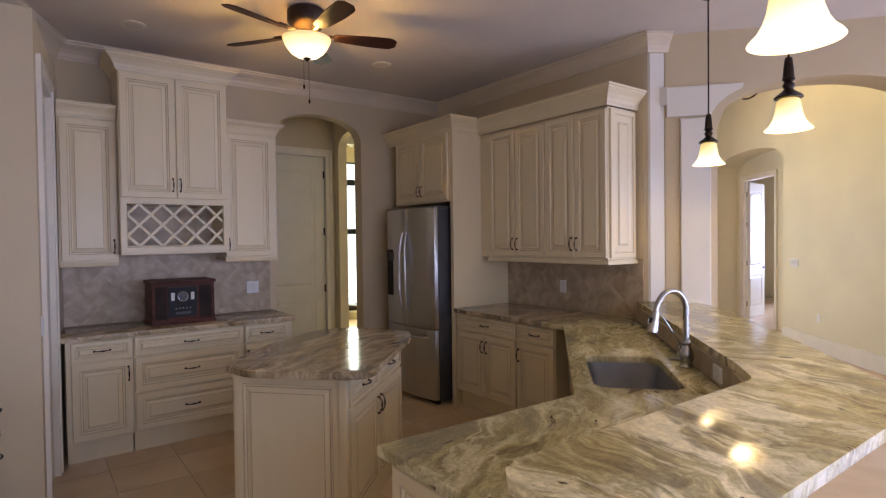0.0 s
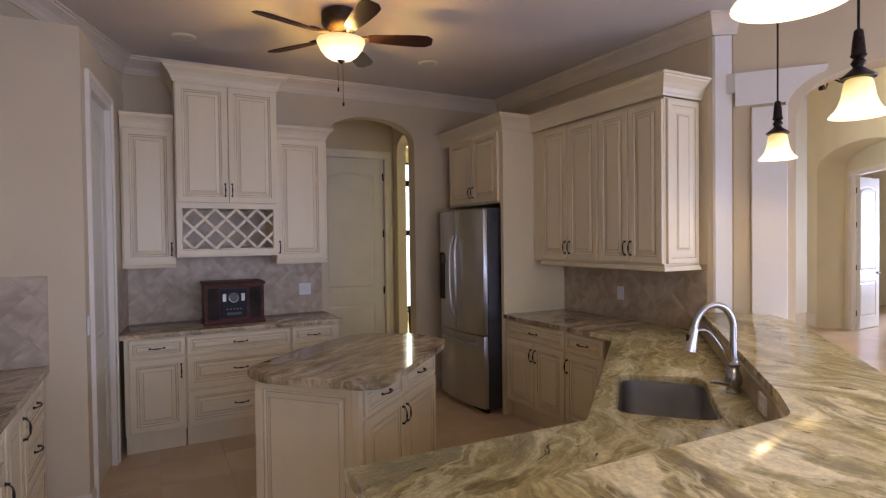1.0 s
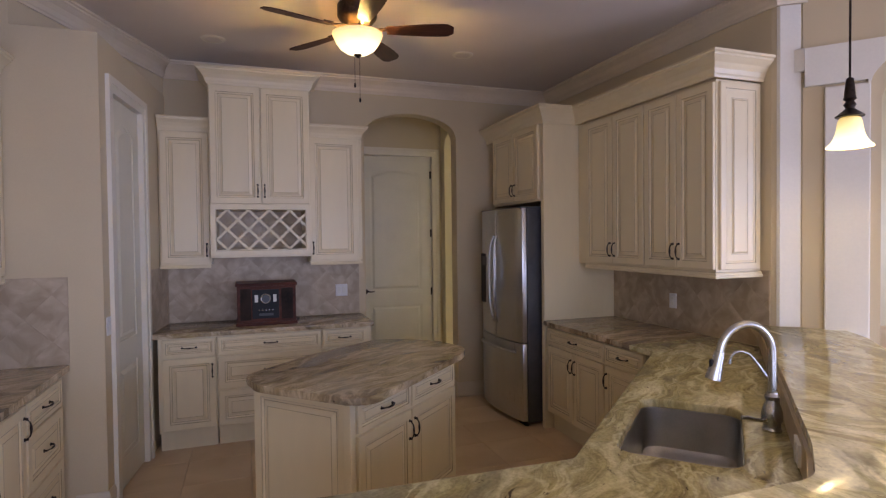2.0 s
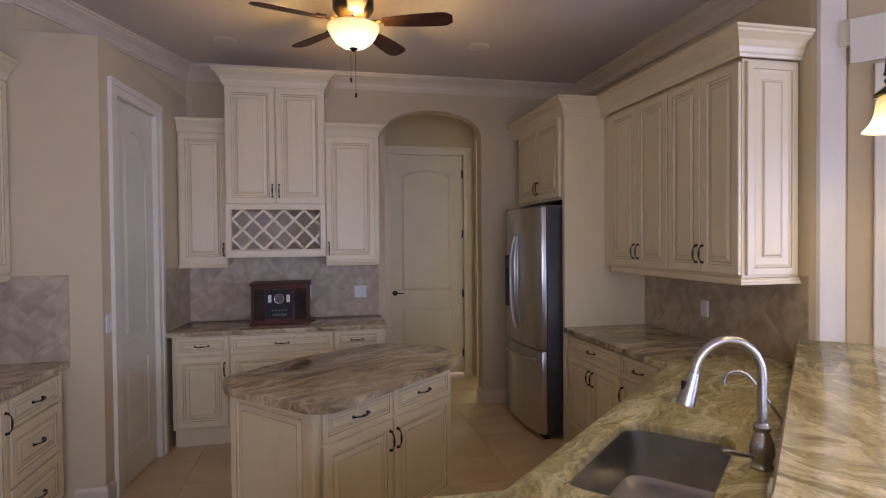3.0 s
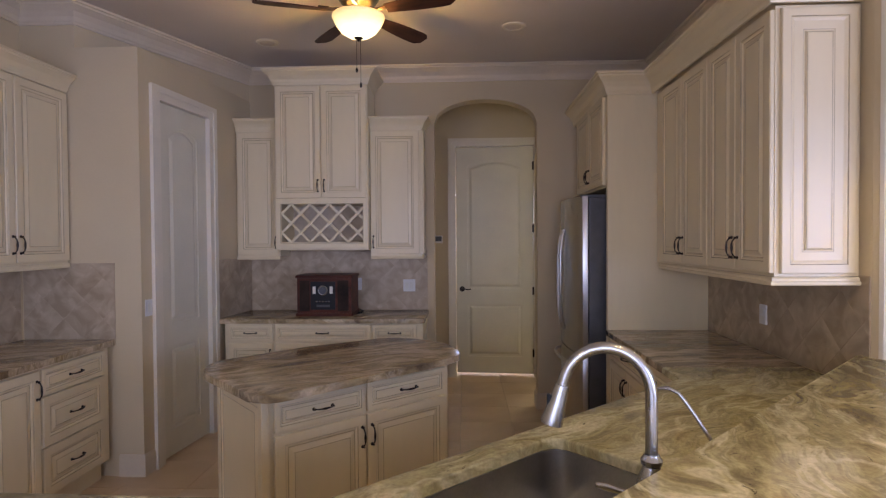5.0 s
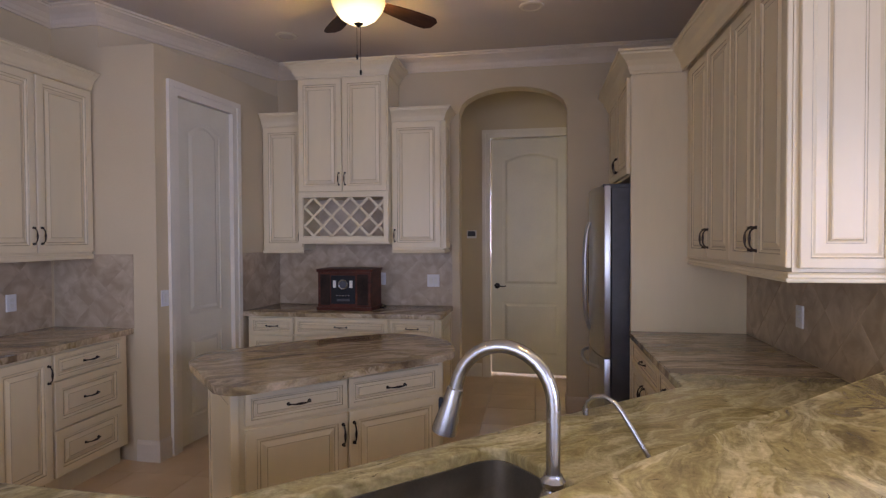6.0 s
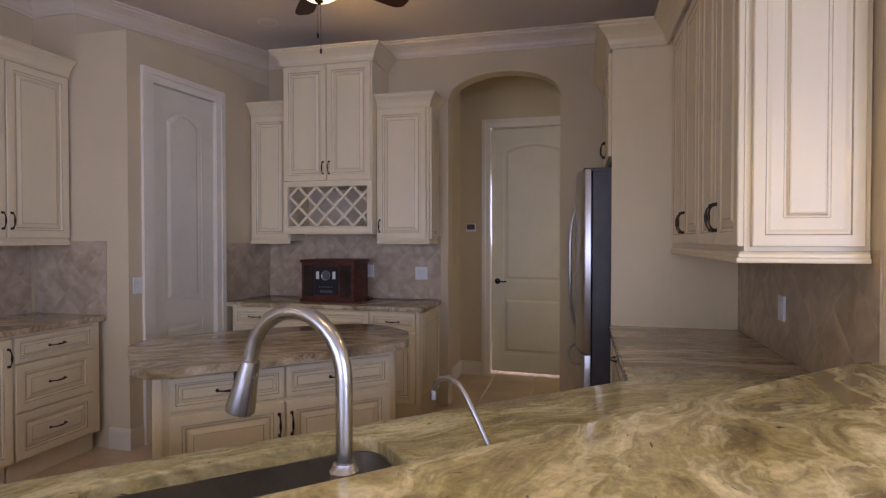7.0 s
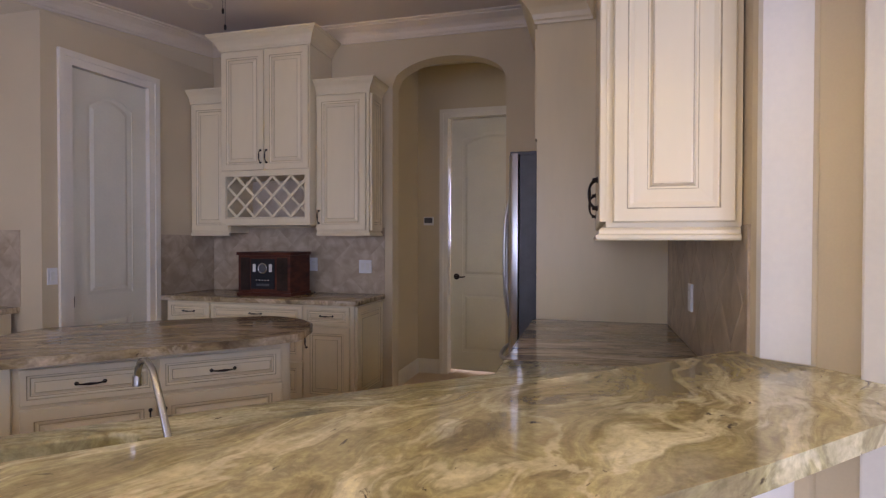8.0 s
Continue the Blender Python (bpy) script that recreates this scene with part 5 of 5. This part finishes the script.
# ---- wrought iron chandelier beyond the arch ----
chd = thing("chandelier", pose(10.70, 5.3, 3.73) @ Matrix.Scale(1.5, 4), "wrought iron chandelier with scrolled arms and candle cups", "chandelier")
part("stem", tube(bmesh.new(), [(0, 0, -0.25), (0, 0, 0.0), (0, 0, 0.579)], [0.018, 0.025, 0.008], 10), M_BRONZE, chd)
for k in range(6):
    a = 20 + 60 * k
    bm = bmesh.new()
    pts = []
    for i in range(18):
        s = i / 17
        pts.append((0.03 + 0.40 * s, 0, -0.12 - 0.10 * math.sin(s * math.pi * 1.15) + 0.10 * s * s))
    tube(bm, pts, 0.007, 8)
    pts = []
    for i in range(20):
        s = i / 19 * 2 * math.pi * 1.1
        rr = 0.075 * (1 - i / 26)
        pts.append((0.24 + rr * math.cos(s), 0, -0.07 + rr * math.sin(s)))
    tube(bm, pts, 0.006, 8)
    arm = part("arm", bm, M_BRONZE, chd, "scrolled iron arm", True)
    arm.matrix_basis = pose(0, 0, 0, 0, 0, a)
    cup = part("cup", lathe(bmesh.new(), [(0, -0.035), (0.018, -0.03), (0.05, -0.005), (0.052, 0.0), (0.045, 0.0), (0, -0.02)], 14, (0.43, 0, -0.06)), M_BRONZE, arm, "iron candle cup", True)
    part("candle_glass", lathe(bmesh.new(), [(0, -0.01), (0.032, -0.008), (0.05, 0.03), (0.058, 0.05), (0, 0.045)], 14, (0.43, 0, -0.06)), M_GLOW, cup, "glowing glass cup", True)

bulb("chandelier_bulb", (10.70, 5.3, 4.0), 52, 0.25, (1.0, 0.74, 0.32))

# ---- dining chair seen through the passage ----
dc = thing("dining_chair", pose(8.0, 10.55, FLOOR, 0, 0, 200), "dark carved wooden dining chair", "chair")
for sx in (-0.21, 0.21):
    part("leg", tube(bmesh.new(), [(sx, -0.2, 0), (sx, -0.21, 0.2), (sx, -0.2, 0.44)], [0.016, 0.02, 0.026], 8), M_DARKWOOD, dc, smooth=True)
    part("leg", tube(bmesh.new(), [(sx, 0.24, 0), (sx, 0.2, 0.3), (sx, 0.2, 0.46)], [0.018, 0.022, 0.026], 8), M_DARKWOOD, dc, smooth=True)
    part("back_post", tube(bmesh.new(), [(sx, 0.2, 0.44), (sx * 1.05, 0.24, 0.75), (sx * 0.95, 0.30, 1.02)], [0.024, 0.022, 0.018], 8), M_DARKWOOD, dc, smooth=True)
part("seat", B(-0.25, 0.25, -0.23, 0.24, 0.44, 0.50, bevel=0.015), M_DARKWOOD, dc)
bm = tube(bmesh.new(), [(-0.20, 0.30, 1.0), (-0.12, 0.30, 1.05), (0, 0.31, 1.10), (0.12, 0.30, 1.05), (0.20, 0.30, 1.0)], [0.02, 0.028, 0.035, 0.028, 0.02], 8)
part("crest_rail", bm, M_DARKWOOD, dc, "carved crest rail", True)
bm = tube(bmesh.new(), [(-0.03, 0.21, 0.5), (-0.07, 0.25, 0.7), (-0.03, 0.27, 0.85), (-0.06, 0.30, 1.05)], 0.016, 8)
tube(bm, [(0.03, 0.21, 0.5), (0.07, 0.25, 0.7), (0.03, 0.27, 0.85), (0.06, 0.30, 1.05)], 0.016, 8)
part("splat", bm, M_DARKWOOD, dc, "pierced splat", True)


# ---- stone backsplashes, tile by tile ----
def splash(name, m, w, z0, z1, label, size=0.205):
    """Diagonal stone tiles on local x, z, facing -y, over a grout bed."""
    bed = structure(name, B(0, w, -0.006, 0.0, z0, z1), M_GROUT, label, "backsplash")
    bed.matrix_basis = m
    step = size / math.sqrt(2)
    g = 0.0005
    for i in range(-1, int(w / step) + 2):
        for j in range(-1, int((z1 - z0) / step) + 2):
            if (i + j) % 2:
                continue
            cx, cz, r = i * step, z0 + j * step, step - g
            q = clip_poly([(cx - r, cz), (cx, cz - r), (cx + r, cz), (cx, cz + r)], 0.001, w - 0.001, z0 + 0.001, z1 - 0.001)
            if len(q) < 3:
                continue
            bm = bmesh.new()
            a = [bm.verts.new((x, -0.0055, z)) for x, z in q]
            c = (sum(p[0] for p in q) / len(q), sum(p[1] for p in q) / len(q))
            b = [bm.verts.new((x + (c[0] - x) * 0.012, -0.0072, z + (c[1] - z) * 0.02)) for x, z in q]
            bm.faces.new(b)
            for k in range(len(q)):
                bm.faces.new((a[k], a[(k + 1) % len(q)], b[(k + 1) % len(q)], b[k]))
            obj("tile", bm, M_SPLASH, bed)
    return bed


splash("backsplash_back", pose(3.40, YB, 0), 1.78, 0.916, 1.50, "diagonal tumbled stone backsplash behind the hutch counter")
splash("backsplash_side", PW @ pose(0.965, 0, 0), 0.625, 0.916, 1.435, "diagonal tumbled stone return beside the hutch counter")
splash("backsplash_right", pose(XR, 5.98, 0, 0, 0, -90), 1.64, 0.916, 1.43, "diagonal tumbled stone backsplash beside the sink counter")
splash("backsplash_left_end", pose(2.41, YL, 0), 0.665, 0.916, 1.455, "diagonal tumbled stone on the short wall")
splash("backsplash_left", pose(2.40, 2.72, 0, 0, 0, 90), 2.86, 0.916, 1.455, "diagonal tumbled stone behind the pantry counter")

# ---- travertine floor, tile by tile ----
TS, G = 0.46, 0.002
bm = bmesh.new()
r = TS / 2 - G / 2
lo = [bm.verts.new((x, y, -0.011)) for x, y in ((-r, -r), (r, -r), (r, r), (-r, r))]
hi = [bm.verts.new((x, y, 0.0)) for x, y in ((-r + 0.001, -r + 0.001), (r - 0.001, -r + 0.001), (r - 0.001, r - 0.001), (-r + 0.001, r - 0.001))]
bm.faces.new(hi)
for k in range(4):
    bm.faces.new((lo[k], lo[(k + 1) % 4], hi[(k + 1) % 4], hi[k]))
tile_me = bpy.data.meshes.new("tile")
bmesh.ops.recalc_face_normals(bm, faces=bm.faces[:])
bm.to_mesh(tile_me)
bm.free()
tile_me.materials.append(M_TILE)
floor_ob = bpy.data.objects["floor"]
rest = bmesh.new()
for i in range(-4, 42):
    for j in range(-7, 30):
        x, y = i * TS + 0.21, j * TS + 0.13
        if 2.9 < x < 7.4 and 2.9 < y < 8.5:
            o = new("tile", tile_me)
            o.parent = floor_ob
            o.location = (x, y, FLOOR)
        elif -0.8 < x < 18.8 and -2.9 < y < 13.4:
            vs = [rest.verts.new((x + sx * r, y + sy * r, FLOOR)) for sx, sy in ((-1, -1), (1, -1), (1, 1), (-1, 1))]
            rest.faces.new(vs)
o = obj("outer_tiles", rest, M_TILE, floor_ob)
o["kind"] = "stuff"
